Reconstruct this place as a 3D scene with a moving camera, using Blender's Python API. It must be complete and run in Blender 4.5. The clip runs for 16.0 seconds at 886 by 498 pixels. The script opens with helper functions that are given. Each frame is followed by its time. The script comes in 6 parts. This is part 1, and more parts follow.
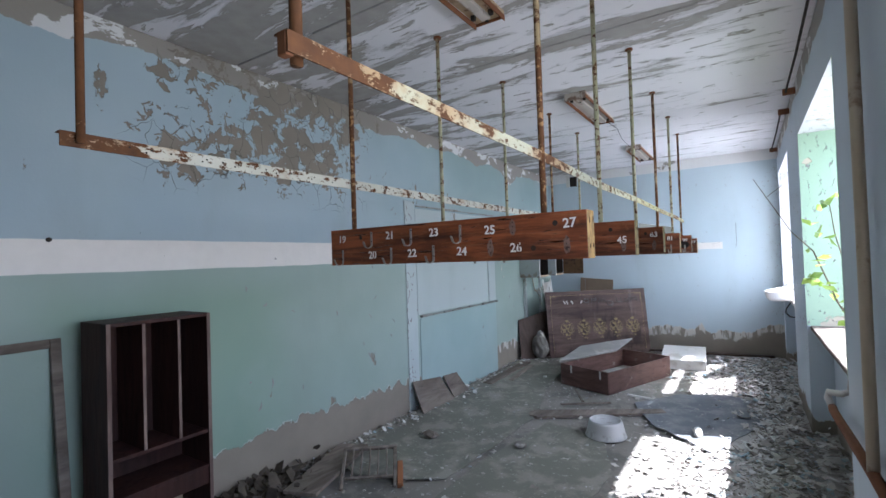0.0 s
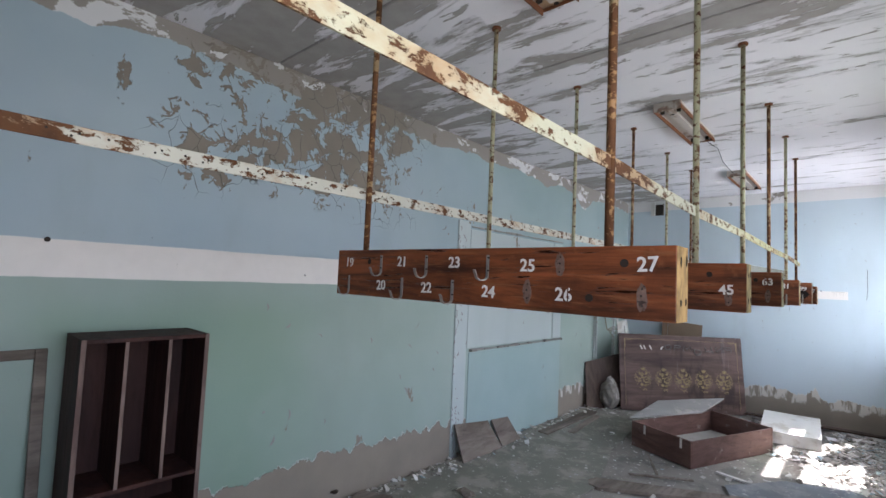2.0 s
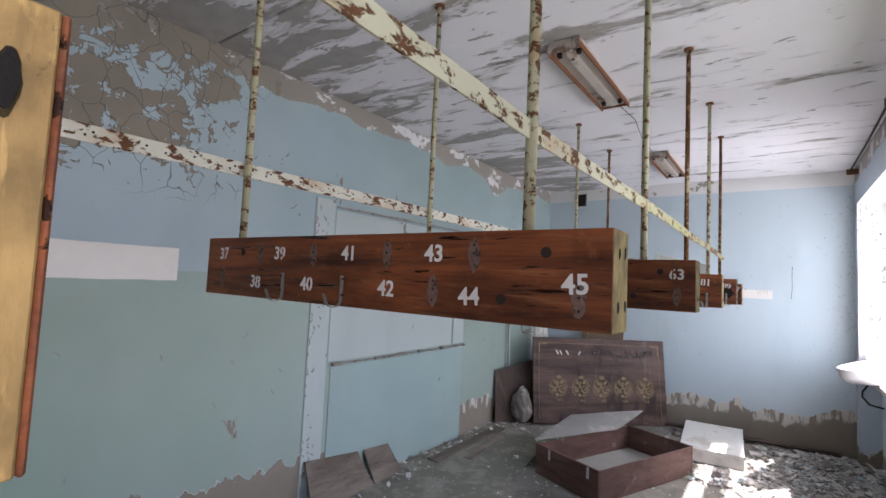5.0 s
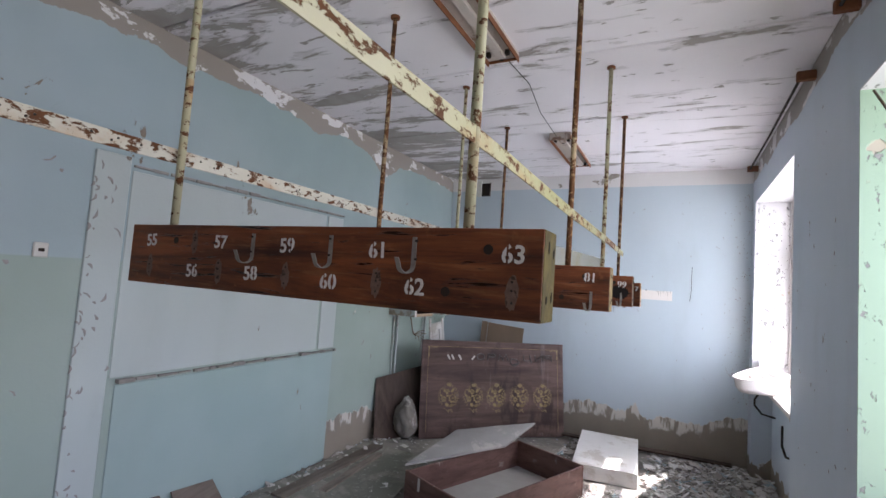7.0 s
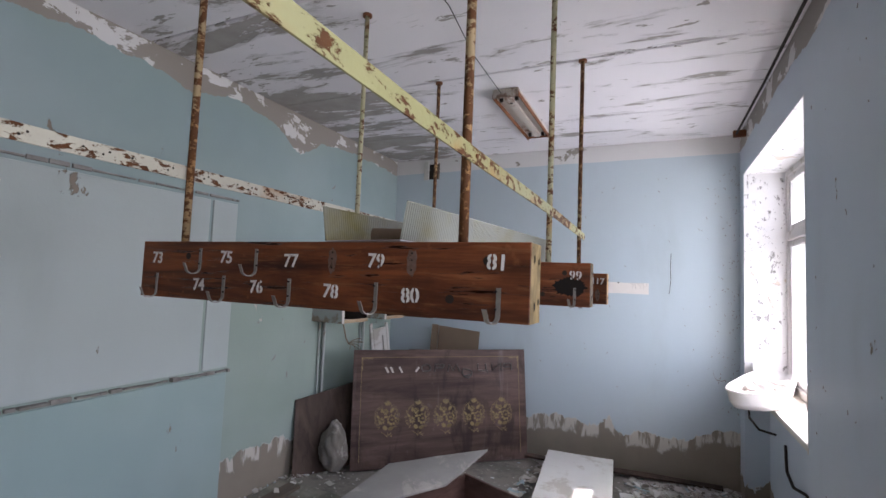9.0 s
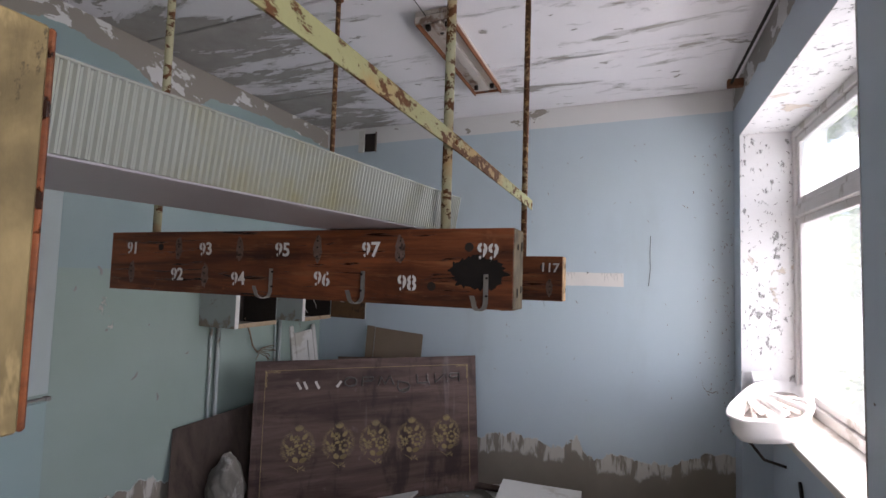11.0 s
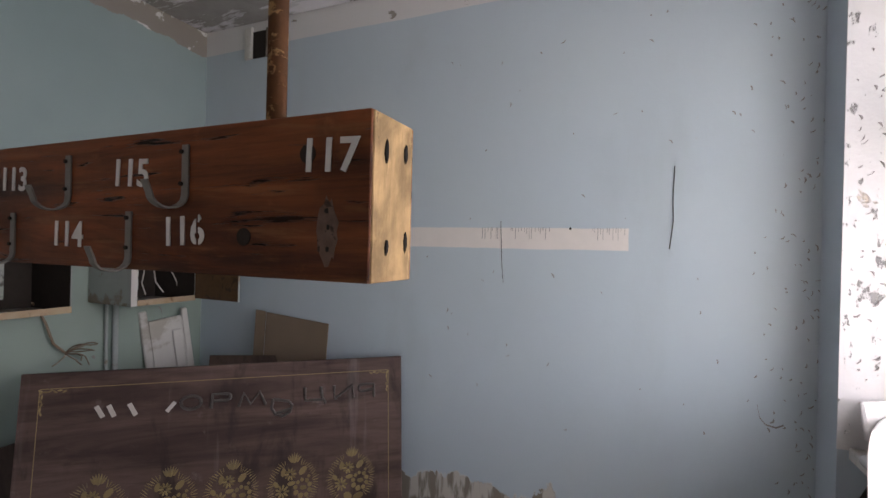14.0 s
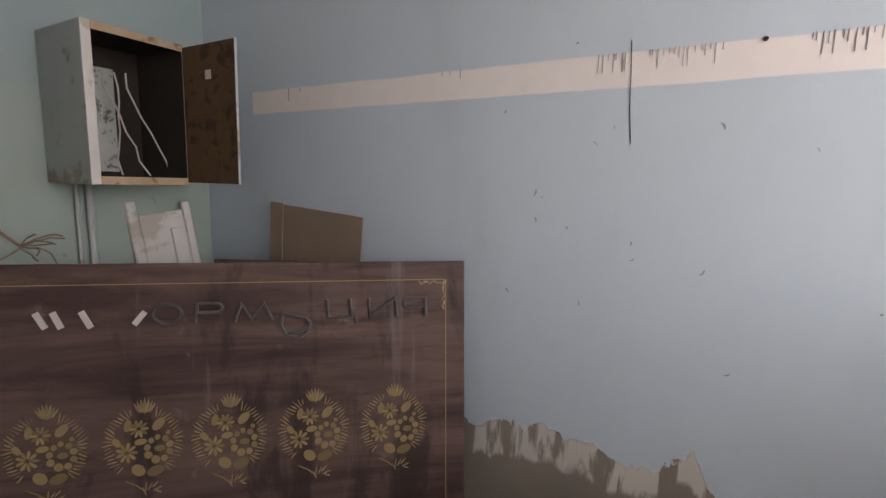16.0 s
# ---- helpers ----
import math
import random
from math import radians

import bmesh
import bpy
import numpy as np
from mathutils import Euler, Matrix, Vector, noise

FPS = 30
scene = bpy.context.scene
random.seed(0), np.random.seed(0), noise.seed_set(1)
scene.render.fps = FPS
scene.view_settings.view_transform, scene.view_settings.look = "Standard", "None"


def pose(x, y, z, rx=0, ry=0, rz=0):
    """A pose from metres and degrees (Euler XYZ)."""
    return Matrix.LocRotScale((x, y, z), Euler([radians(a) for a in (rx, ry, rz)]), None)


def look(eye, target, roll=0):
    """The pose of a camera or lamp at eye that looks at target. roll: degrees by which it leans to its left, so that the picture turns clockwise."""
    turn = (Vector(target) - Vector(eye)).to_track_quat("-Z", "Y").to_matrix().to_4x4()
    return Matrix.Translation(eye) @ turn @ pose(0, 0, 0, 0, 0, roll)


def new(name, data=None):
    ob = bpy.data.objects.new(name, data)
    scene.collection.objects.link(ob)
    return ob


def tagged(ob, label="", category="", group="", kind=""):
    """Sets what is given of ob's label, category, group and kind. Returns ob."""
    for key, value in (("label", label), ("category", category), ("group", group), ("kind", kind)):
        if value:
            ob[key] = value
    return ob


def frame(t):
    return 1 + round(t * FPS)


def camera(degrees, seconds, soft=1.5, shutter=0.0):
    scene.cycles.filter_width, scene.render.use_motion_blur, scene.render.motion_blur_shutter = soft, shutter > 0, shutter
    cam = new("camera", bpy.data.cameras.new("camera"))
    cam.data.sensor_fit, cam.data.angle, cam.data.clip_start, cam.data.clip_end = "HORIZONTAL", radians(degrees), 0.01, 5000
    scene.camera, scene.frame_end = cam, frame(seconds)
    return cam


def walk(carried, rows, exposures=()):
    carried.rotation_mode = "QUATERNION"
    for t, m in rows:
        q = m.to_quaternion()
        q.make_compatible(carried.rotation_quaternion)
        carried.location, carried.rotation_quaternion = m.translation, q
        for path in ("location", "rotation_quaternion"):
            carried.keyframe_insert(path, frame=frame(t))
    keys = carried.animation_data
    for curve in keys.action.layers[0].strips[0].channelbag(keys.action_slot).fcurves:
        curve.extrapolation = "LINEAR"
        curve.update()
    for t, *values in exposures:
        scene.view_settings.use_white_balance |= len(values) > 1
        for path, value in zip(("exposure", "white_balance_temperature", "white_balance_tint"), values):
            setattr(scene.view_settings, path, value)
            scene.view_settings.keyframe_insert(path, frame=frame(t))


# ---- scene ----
cam = camera(87.2, 16.0)
PATH = [
    (0, (0.043, 0.077, 1.546), (-1.051, 1.75, 1.589), -1.9),
    (0.5, (0.038, 0.171, 1.574), (-1.134, 1.789, 1.666), -1.0),
    (1, (-0.01, 0.272, 1.552), (-1.24, 1.845, 1.662), 0.4),
    (1.5, (-0.07, 0.441, 1.58), (-1.372, 1.956, 1.688), 1.2),
    (2, (-0.11, 0.589, 1.605), (-1.452, 2.066, 1.734), 2.5),
    (2.5, (-0.134, 0.757, 1.607), (-1.489, 2.22, 1.754), 3.0),
    (3, (-0.142, 0.966, 1.626), (-1.518, 2.41, 1.778), 2.7),
    (3.5, (-0.136, 1.142, 1.632), (-1.495, 2.604, 1.77), 2.0),
    (4, (-0.153, 1.314, 1.619), (-1.461, 2.821, 1.755), 2.2),
    (4.5, (-0.184, 1.515, 1.62), (-1.442, 3.062, 1.767), 2.7),
    (5, (-0.195, 1.704, 1.608), (-1.367, 3.319, 1.74), 2.7),
    (5.2, (-0.179, 1.79, 1.617), (-1.32, 3.428, 1.741), 2.3),
    (7.3, (-0.205, 2.698, 1.603), (-1.095, 4.484, 1.744), 3.8),
    (7.5, (-0.215, 2.789, 1.612), (-1.097, 4.578, 1.755), 3.4),
    (8, (-0.215, 3.070, 1.614), (-1.090, 4.861, 1.779), 2.4),
    (8.5, (-0.206, 3.299, 1.619), (-1.074, 5.094, 1.774), 2.3),
    (9, (-0.197, 3.485, 1.615), (-1.032, 5.298, 1.75), 2.3),
    (11.5, (-0.205, 4.641, 1.599), (-0.955, 6.491, 1.716), 1.6),
    (12, (-0.213, 4.868, 1.61), (-0.954, 6.722, 1.712), 1.3),
    (12.5, (-0.199, 5.036, 1.597), (-0.885, 6.914, 1.662), 1.5),
    (13, (-0.185, 5.301, 1.602), (-0.875, 7.177, 1.671), 1.6),
    (13.5, (-0.184, 5.529, 1.598), (-0.939, 7.38, 1.639), 1.6),
    (14, (-0.203, 5.788, 1.556), (-0.989, 7.627, 1.552), 1.4),
    (14.5, (-0.251, 6.007, 1.501), (-1.038, 7.846, 1.468), 1.4),
    (15, (-0.315, 6.250, 1.451), (-1.118, 8.079, 1.356), 1.2),
    (15.5, (-0.482, 6.418, 1.345), (-1.338, 8.216, 1.164), 1.2),
    (16, (-0.605, 6.461, 1.262), (-1.574, 8.188, 0.981), 1.5),
]
walk(cam, [(t, look(eye, target, roll)) for t, eye, target, roll in PATH],
     [(0.0, 2.3, 5600, 16), (2.0, 2.35, 5950, 18), (5.0, 2.25, 6150, 22), (9.0, 1.9, 6200, 24), (12.0, 1.42, 6450, 23), (14.0, 1.4, 6700, 24), (14.5, 1.65, 6800, 25), (15.0, 1.35, 6900, 25), (16.0, 1.75, 7100, 27)])

# ---- world, sun and window light ----
SUN = Vector((0.66, 0.26, 1.0)).normalized()
world = bpy.data.worlds.new("sky")
scene.world = world
world.use_nodes = True
wn = world.node_tree
sky = wn.nodes.new("ShaderNodeTexSky")
sky.sky_type, sky.sun_disc = "NISHITA", False
sky.sun_elevation = math.asin(SUN.z)
sky.sun_rotation = math.atan2(SUN.x, SUN.y)
wn.links.new(sky.outputs[0], wn.nodes["Background"].inputs[0])
wn.nodes["Background"].inputs[1].default_value = 0.08
sun = new("sun", bpy.data.lights.new("sun", "SUN"))
sun.data.energy, sun.data.angle, sun.data.color = 5.0, radians(0.6), (1.0, 0.96, 0.90)
sun.matrix_world = look(SUN * 30, (0, 0, 0))


def window_light(y, z, width, height, power):
    lamp = new("window_light", bpy.data.lights.new("window_light", "AREA"))
    lamp.data.shape, lamp.data.size, lamp.data.size_y = "RECTANGLE", width, height
    lamp.data.energy, lamp.data.color = power, (0.93, 0.97, 1.0)
    lamp.matrix_world = look((1.12, y, z + 0.03), (-5, y, z - 1.6))
    return lamp


LIGHT = 9.5
window_light(3.99, 1.70, 1.75, 1.4, LIGHT)
window_light(6.96, 1.70, 1.6, 1.45, LIGHT * 0.95)
window_light(0.9, 1.70, 1.7, 1.4, LIGHT * 0.75)

# ---- plan ----
XL, XR, YB, YF, ZC = -2.885, 0.43, -2.3, 8.0, 2.935
XO = 0.88                      # outer face of the window wall
WINDOWS = [(0.0, 1.8), (3.06, 4.93), (6.13, 7.80)]
SILL, HEAD = 0.90, 2.56
BOX_Y = (1.669, 2.452, 3.381, 4.418, 5.315, 6.167)
BOX_LEFT = (-1.643, -1.64, -1.652, -1.658, -1.66, -1.672)
BOX_RIGHT = (-0.410, -0.407, -0.411, -0.429, -0.424, -0.442)
NUMBER_SHIFT = (-0.004, 0.018, 0.012, -0.022, 0.0, -0.012)
BOX_FOOT = (1.532, 1.535, 1.541, 1.532, 1.535, 1.520)
BOX_Z1, BOX_H, BOX_D = 1.704, 0.168, 0.088
ROD_XR, ROD_XL = -0.59, -1.53


# ---- materials ----
class Graph:
    """Short hand for a node material."""

    def __init__(self, name, rough=0.7, metal=0.0):
        self.mat = bpy.data.materials.new(name)
        self.mat.use_nodes = True
        self.tree = self.mat.node_tree
        self.bsdf = self.tree.nodes["Principled BSDF"]
        self.bsdf.inputs["Roughness"].default_value = rough
        self.bsdf.inputs["Metallic"].default_value = metal
        self.co = self.add("ShaderNodeTexCoord").outputs["Object"]

    def add(self, kind):
        return self.tree.nodes.new(kind)

    def plug(self, socket, value):
        if hasattr(value, "is_output"):
            self.tree.links.new(value, socket)
        else:
            if isinstance(value, tuple) and len(value) == 3 and len(socket.default_value) == 4:
                value = (*value, 1.0)
            socket.default_value = value

    def math(self, op, a, b=0.0, clamp=False):
        n = self.add("ShaderNodeMath")
        n.operation, n.use_clamp = op, clamp
        self.plug(n.inputs[0], a)
        self.plug(n.inputs[1], b)
        return n.outputs[0]

    def map(self, scale=(1, 1, 1), loc=(0, 0, 0)):
        n = self.add("ShaderNodeMapping")
        self.plug(n.inputs[0], self.co)
        n.inputs["Scale"].default_value, n.inputs["Location"].default_value = scale, loc
        return n.outputs[0]

    def noise(self, scale, detail=4.0, stretch=None, rough=0.55, bend=0.0, loc=(0, 0, 0)):
        n = self.add("ShaderNodeTexNoise")
        self.plug(n.inputs["Vector"], self.map(stretch or (1, 1, 1), loc))
        n.inputs["Scale"].default_value, n.inputs["Detail"].default_value = scale, detail
        n.inputs["Roughness"].default_value, n.inputs["Distortion"].default_value = rough, bend
        return n.outputs[0]

    def cracks(self, scale, stretch=(1, 1, 1), warp=0.0):
        n = self.add("ShaderNodeTexVoronoi")
        n.feature = "DISTANCE_TO_EDGE"
        vec = self.map(stretch)
        if warp:
            w = self.add("ShaderNodeTexNoise")
            w.inputs["Scale"].default_value = scale * 0.8
            self.plug(w.inputs["Vector"], vec)
            v = self.add("ShaderNodeVectorMath")
            v.operation = "MULTIPLY_ADD"
            self.plug(v.inputs[0], w.outputs[1])
            v.inputs[1].default_value = (warp, warp, warp)
            self.plug(v.inputs[2], vec)
            vec = v.outputs[0]
        self.plug(n.inputs["Vector"], vec)
        n.inputs["Scale"].default_value = scale
        return n.outputs["Distance"]

    def step(self, value, lo, hi):
        n = self.add("ShaderNodeMapRange")
        n.interpolation_type = "SMOOTHSTEP"
        self.plug(n.inputs["Value"], value)
        self.plug(n.inputs["From Min"], lo)
        self.plug(n.inputs["From Max"], hi)
        return n.outputs[0]

    def axis(self, i):
        n = self.add("ShaderNodeSeparateXYZ")
        self.plug(n.inputs[0], self.co)
        return n.outputs[i]

    def mix(self, fac, a, b):
        n = self.add("ShaderNodeMix")
        n.data_type = "RGBA"
        self.plug(n.inputs[0], fac)
        self.plug(n.inputs[6], a)
        self.plug(n.inputs[7], b)
        return n.outputs[2]

    def random(self):
        return self.add("ShaderNodeObjectInfo").outputs["Random"]

    def island(self):
        return self.add("ShaderNodeNewGeometry").outputs["Random Per Island"]

    def done(self, color, height=None, depth=0.002, rough=None, gloss=0.3):
        self.bsdf.inputs["Specular IOR Level"].default_value = gloss
        self.plug(self.bsdf.inputs["Base Color"], color)
        if rough is not None:
            self.plug(self.bsdf.inputs["Roughness"], rough)
        if height is not None:
            b = self.add("ShaderNodeBump")
            b.inputs["Strength"].default_value = 1.0
            b.inputs["Distance"].default_value = depth
            self.plug(b.inputs["Height"], height)
            self.plug(self.bsdf.inputs["Normal"], b.outputs[0])
        return self.mat


def plaster_color(g):
    return g.mix(g.noise(3.0, 6), (0.19, 0.165, 0.135), (0.31, 0.265, 0.215))


def painted_wall(name, upper, lower, along, foot, foot_wobble, split=None, stripe=None, decay=None, chips=0.655, ceil_band=None, mould_shade=None, teal=None, drip=None, tongue=None, humps=()):
    """Old oil paint on plaster. along: the wall's axis (0 x, 1 y). foot: height of the bare strip above the floor.
    split: height at which upper meets lower. stripe: (z0, z1, from, to). decay: (from, to, z0) of a cracked, flaking field."""
    g = Graph(name, 0.5)
    s, z = g.axis(along), g.axis(2)
    big, fine = g.noise(1.1, 3), g.noise(14.0, 6)
    color = upper
    # teal-grey far end, painted darker to carry the dimness of the far corner
    if teal:
        color = g.mix(g.step(g.math("ADD", s, g.noise(1.0, 3)), 3.0, 5.8), upper, teal)
        upper = color
    if split:
        color = g.mix(g.step(g.math("ADD", z, g.math("MULTIPLY", g.noise(2.0, 2), 0.02)), split - 0.004, split + 0.004), lower, upper)
    color = g.mix(g.math("MULTIPLY", g.step(big, 0.35, 0.7), 0.35), color, g.mix(0.5, color, (0.52, 0.58, 0.58)))
    color = g.mix(g.math("MULTIPLY", g.step(g.noise(2.5, 5, (1, 1, 0.35)), 0.5, 0.8), 0.3), color, g.mix(0.6, color, (0.22, 0.25, 0.22)))
    if stripe:
        z0, z1, a, b = stripe
        wob = g.math("MULTIPLY", g.math("SUBTRACT", g.noise(5.0, 4), 0.5), 0.014)
        zz, ss = g.math("ADD", z, wob), g.math("ADD", s, wob)
        m = g.math("MULTIPLY", g.step(zz, z0 - 0.003, z0 + 0.003), g.math("SUBTRACT", 1.0, g.step(zz, z1 - 0.003, z1 + 0.003)))
        m = g.math("MULTIPLY", m, g.math("MULTIPLY", g.step(ss, a - 0.003, a + 0.003), g.math("SUBTRACT", 1.0, g.step(ss, b - 0.003, b + 0.003))))
        color = g.mix(m, color, g.mix(fine, (0.70, 0.65, 0.61), (0.80, 0.74, 0.70)))
    # the bare foot of the wall, with a torn upper edge
    torn = g.math("ADD", g.math("MULTIPLY", g.math("SUBTRACT", g.noise(1.5, 3), 0.5), foot_wobble * 1.5), g.math("MULTIPLY", g.math("SUBTRACT", g.noise(8.0, 6, (1, 1, 0.6), 0.6), 0.5), 0.26))
    edge = g.math("ADD", foot, torn)
    for mid, half, rise in humps:
        away = g.math("ABSOLUTE", g.math("SUBTRACT", s, mid))
        edge = g.math("ADD", edge, g.math("MULTIPLY", g.math("SUBTRACT", 1.0, g.step(away, 0.0, half)), rise))
    below = g.math("SUBTRACT", edge, z)
    bare = g.step(below, -0.003, 0.003)
    # scattered chips
    chip = g.step(g.noise(4.2, 8, (1, 1, 0.6), 0.66, loc=(7, 3, 1)), chips, chips + 0.012)
    bare = g.math("MAXIMUM", bare, chip)
    rim = g.math("MULTIPLY", g.math("SUBTRACT", 1.0, g.step(g.math("ABSOLUTE", g.math("SUBTRACT", z, edge)), 0.0, 0.012)), g.step(fine, 0.42, 0.5))
    crackle = None
    if decay:
        a, b, z0 = decay
        field = g.math("MULTIPLY", g.step(s, a, a + 0.6), g.math("SUBTRACT", 1.0, g.step(s, b - 1.0, b)))
        field = g.math("MULTIPLY", field, g.step(z, z0 - 0.15, z0 + 0.35))
        patch = g.step(g.noise(1.7, 3, None, 0.5, 0, (8, 1, 1)), 0.40, 0.60)
        flake = g.noise(7.0, 9, None, 0.6, 0.6, (2, 5, 3))
        lim = g.math("SUBTRACT", 0.80, g.math("MULTIPLY", field, g.math("ADD", 0.245, g.math("MULTIPLY", patch, 0.105))))
        scab = g.step(g.math("SUBTRACT", flake, lim), 0.0, 0.008)
        islands = g.math("SUBTRACT", 1.0, g.step(g.cracks(9.0, (1, 1, 1), 0.16), 0.03, 0.05))
        scab = g.math("MAXIMUM", scab, g.math("MULTIPLY", islands, g.step(g.math("SUBTRACT", flake, lim), -0.06, -0.045)))
        bare = g.math("MAXIMUM", bare, scab)
        crackle = g.math("MULTIPLY", g.math("SUBTRACT", 1.0, g.step(g.cracks(6.0, (1, 1, 0.8), 0.2), 0.005, 0.014)), g.step(g.math("MULTIPLY", field, patch), 0.2, 0.5))
    if ceil_band:
        za, wobb = ceil_band
        top = g.math("ADD", za, g.math("MULTIPLY", g.math("SUBTRACT", g.noise(2.2, 7, None, 0.6, 0, (1, 9, 2)), 0.5), wobb))
        if tongue:
            ta, tb, drop = tongue
            hang = g.math("MULTIPLY", g.step(s, ta, (ta + tb) / 2), g.math("SUBTRACT", 1.0, g.step(s, (ta + tb) / 2, tb)))
            top = g.math("SUBTRACT", top, g.math("MULTIPLY", hang, drop))
        band = g.step(g.math("SUBTRACT", z, top), -0.003, 0.003)
        wash = g.mix(g.step(g.noise(3.6, 7, (1, 1, 1.6), 0.6, 0.2, (5, 5, 5)), 0.62 if drip and not along else 0.42, 0.64 if drip and not along else 0.44), (0.68, 0.66, 0.65), (0.30, 0.265, 0.23))
        color = g.mix(band, color, wash)
    speck = g.step(g.noise(34.0, 4, (1, 1, 0.7), 0.6, 0, (3, 8, 5)), 0.735, 0.75)
    patchy = g.step(g.noise(1.7, 3, None, 0.5, 0, (2, 2, 9)), 0.46, 0.6)
    color = g.mix(g.math("MULTIPLY", g.math("MULTIPLY", speck, patchy), 0.8), color, (0.12, 0.11, 0.10))
    # green mould, with the greenish shadow behind the cabinet put into the same colour
    if mould_shade:
        ma, mb, mz = mould_shade
        mk = g.math("MULTIPLY", g.math("MULTIPLY", g.step(s, ma - 0.25, ma + 0.15), g.math("SUBTRACT", 1.0, g.step(s, mb - 0.3, mb + 0.6))), g.math("SUBTRACT", 1.0, g.step(z, mz - 0.25, mz + 0.05)))
        color = g.mix(g.math("MULTIPLY", g.math("MULTIPLY", mk, g.step(g.noise(1.3, 4, None, 0.5, 0, (7, 7, 7)), 0.3, 0.6)), 0.62), color, (0.20, 0.30, 0.22))
    color = g.mix(g.math("MULTIPLY", rim, 0.75), color, (0.66, 0.66, 0.63))
    under = plaster_color(g)
    if drip is not None:
        streaks = g.step(g.noise(15.0, 5, (1, 1, 0.16), 0.55, 0.2, (4, 4, 4)), 0.45, 0.53)
        reach = g.math("SUBTRACT", 1.0, g.step(g.math("SUBTRACT", below, g.math("MULTIPLY", g.noise(5.0, 3, None, 0.5, 0, (3, 1, 6)), 0.14)), 0.01, 0.05))
        under = g.mix(g.math("MULTIPLY", g.math("MULTIPLY", streaks, reach), g.math("MULTIPLY", g.step(s, drip, drip + 0.2), 0.85)), under, (0.62, 0.58, 0.53))
    color = g.mix(bare, color, under)
    if crackle is not None:
        color = g.mix(g.math("MULTIPLY", crackle, 0.8), color, (0.11, 0.10, 0.09))
    height = g.math("ADD", g.math("MULTIPLY", g.math("SUBTRACT", 1.0, bare), 1.0), g.math("MULTIPLY", g.noise(45.0, 3), 0.18))
    height = g.math("ADD", height, g.math("MULTIPLY", big, 2.0))
    return g.done(color, height, 0.0035, g.math("ADD", g.math("MULTIPLY", bare, 0.4), 0.48))


M_LEFT = painted_wall("blue_wall_paint", (0.36, 0.44, 0.495), (0.285, 0.355, 0.312), 1, 0.33, 0.16, 1.60, (1.535, 1.712, -2.5, 2.93), (1.05, 4.0, 1.95), 0.675, (2.80, 0.24), (0.9, 2.2, 1.52), (0.265, 0.345, 0.345), 5.3, (6.1, 6.75, 0.17))
M_FAR = painted_wall("pale_blue_wall_paint", (0.485, 0.56, 0.612), (0.485, 0.56, 0.612), 0, 0.355, 0.02, None, (1.562, 1.662, -2.525, -0.258), None, 0.71, (2.785, 0.02), None, None, -9.0, None, ((-1.0, 0.35, 0.05), (-0.58, 0.10, 0.10), (0.33, 0.34, 0.13)))
M_RIGHT = painted_wall("grey_blue_wall_paint", (0.49, 0.56, 0.63), (0.49, 0.56, 0.63), 1, 0.16, 0.2, None, None, None, 0.70, (2.80, 0.25))
M_BACK = painted_wall("blue_rear_wall_paint", (0.30, 0.47, 0.57), (0.36, 0.53, 0.52), 0, 0.24, 0.16, 1.60)


def reveal_paint(name, paint):
    g = Graph(name, 0.65)
    pits = g.step(g.noise(26.0, 6, (1, 1, 0.55), 0.7), 0.60, 0.64)
    old = g.step(g.noise(2.6, 6, None, 0.6, 0.4, (3, 3, 3)), 0.62, 0.64)
    color = g.mix(g.noise(1.5, 4), paint, tuple(c * 0.88 for c in paint))
    color = g.mix(g.math("MULTIPLY", old, 0.8), color, (0.55, 0.45, 0.36))
    color = g.mix(pits, color, (0.30, 0.29, 0.28))
    return g.done(color, g.math("ADD", g.math("MULTIPLY", g.math("ADD", pits, old), -1.0), g.math("MULTIPLY", g.noise(60, 3), 0.3)), 0.004)


M_REVEAL = reveal_paint("chipped_white_reveal", (0.74, 0.72, 0.72))
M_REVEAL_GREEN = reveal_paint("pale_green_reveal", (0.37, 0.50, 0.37))


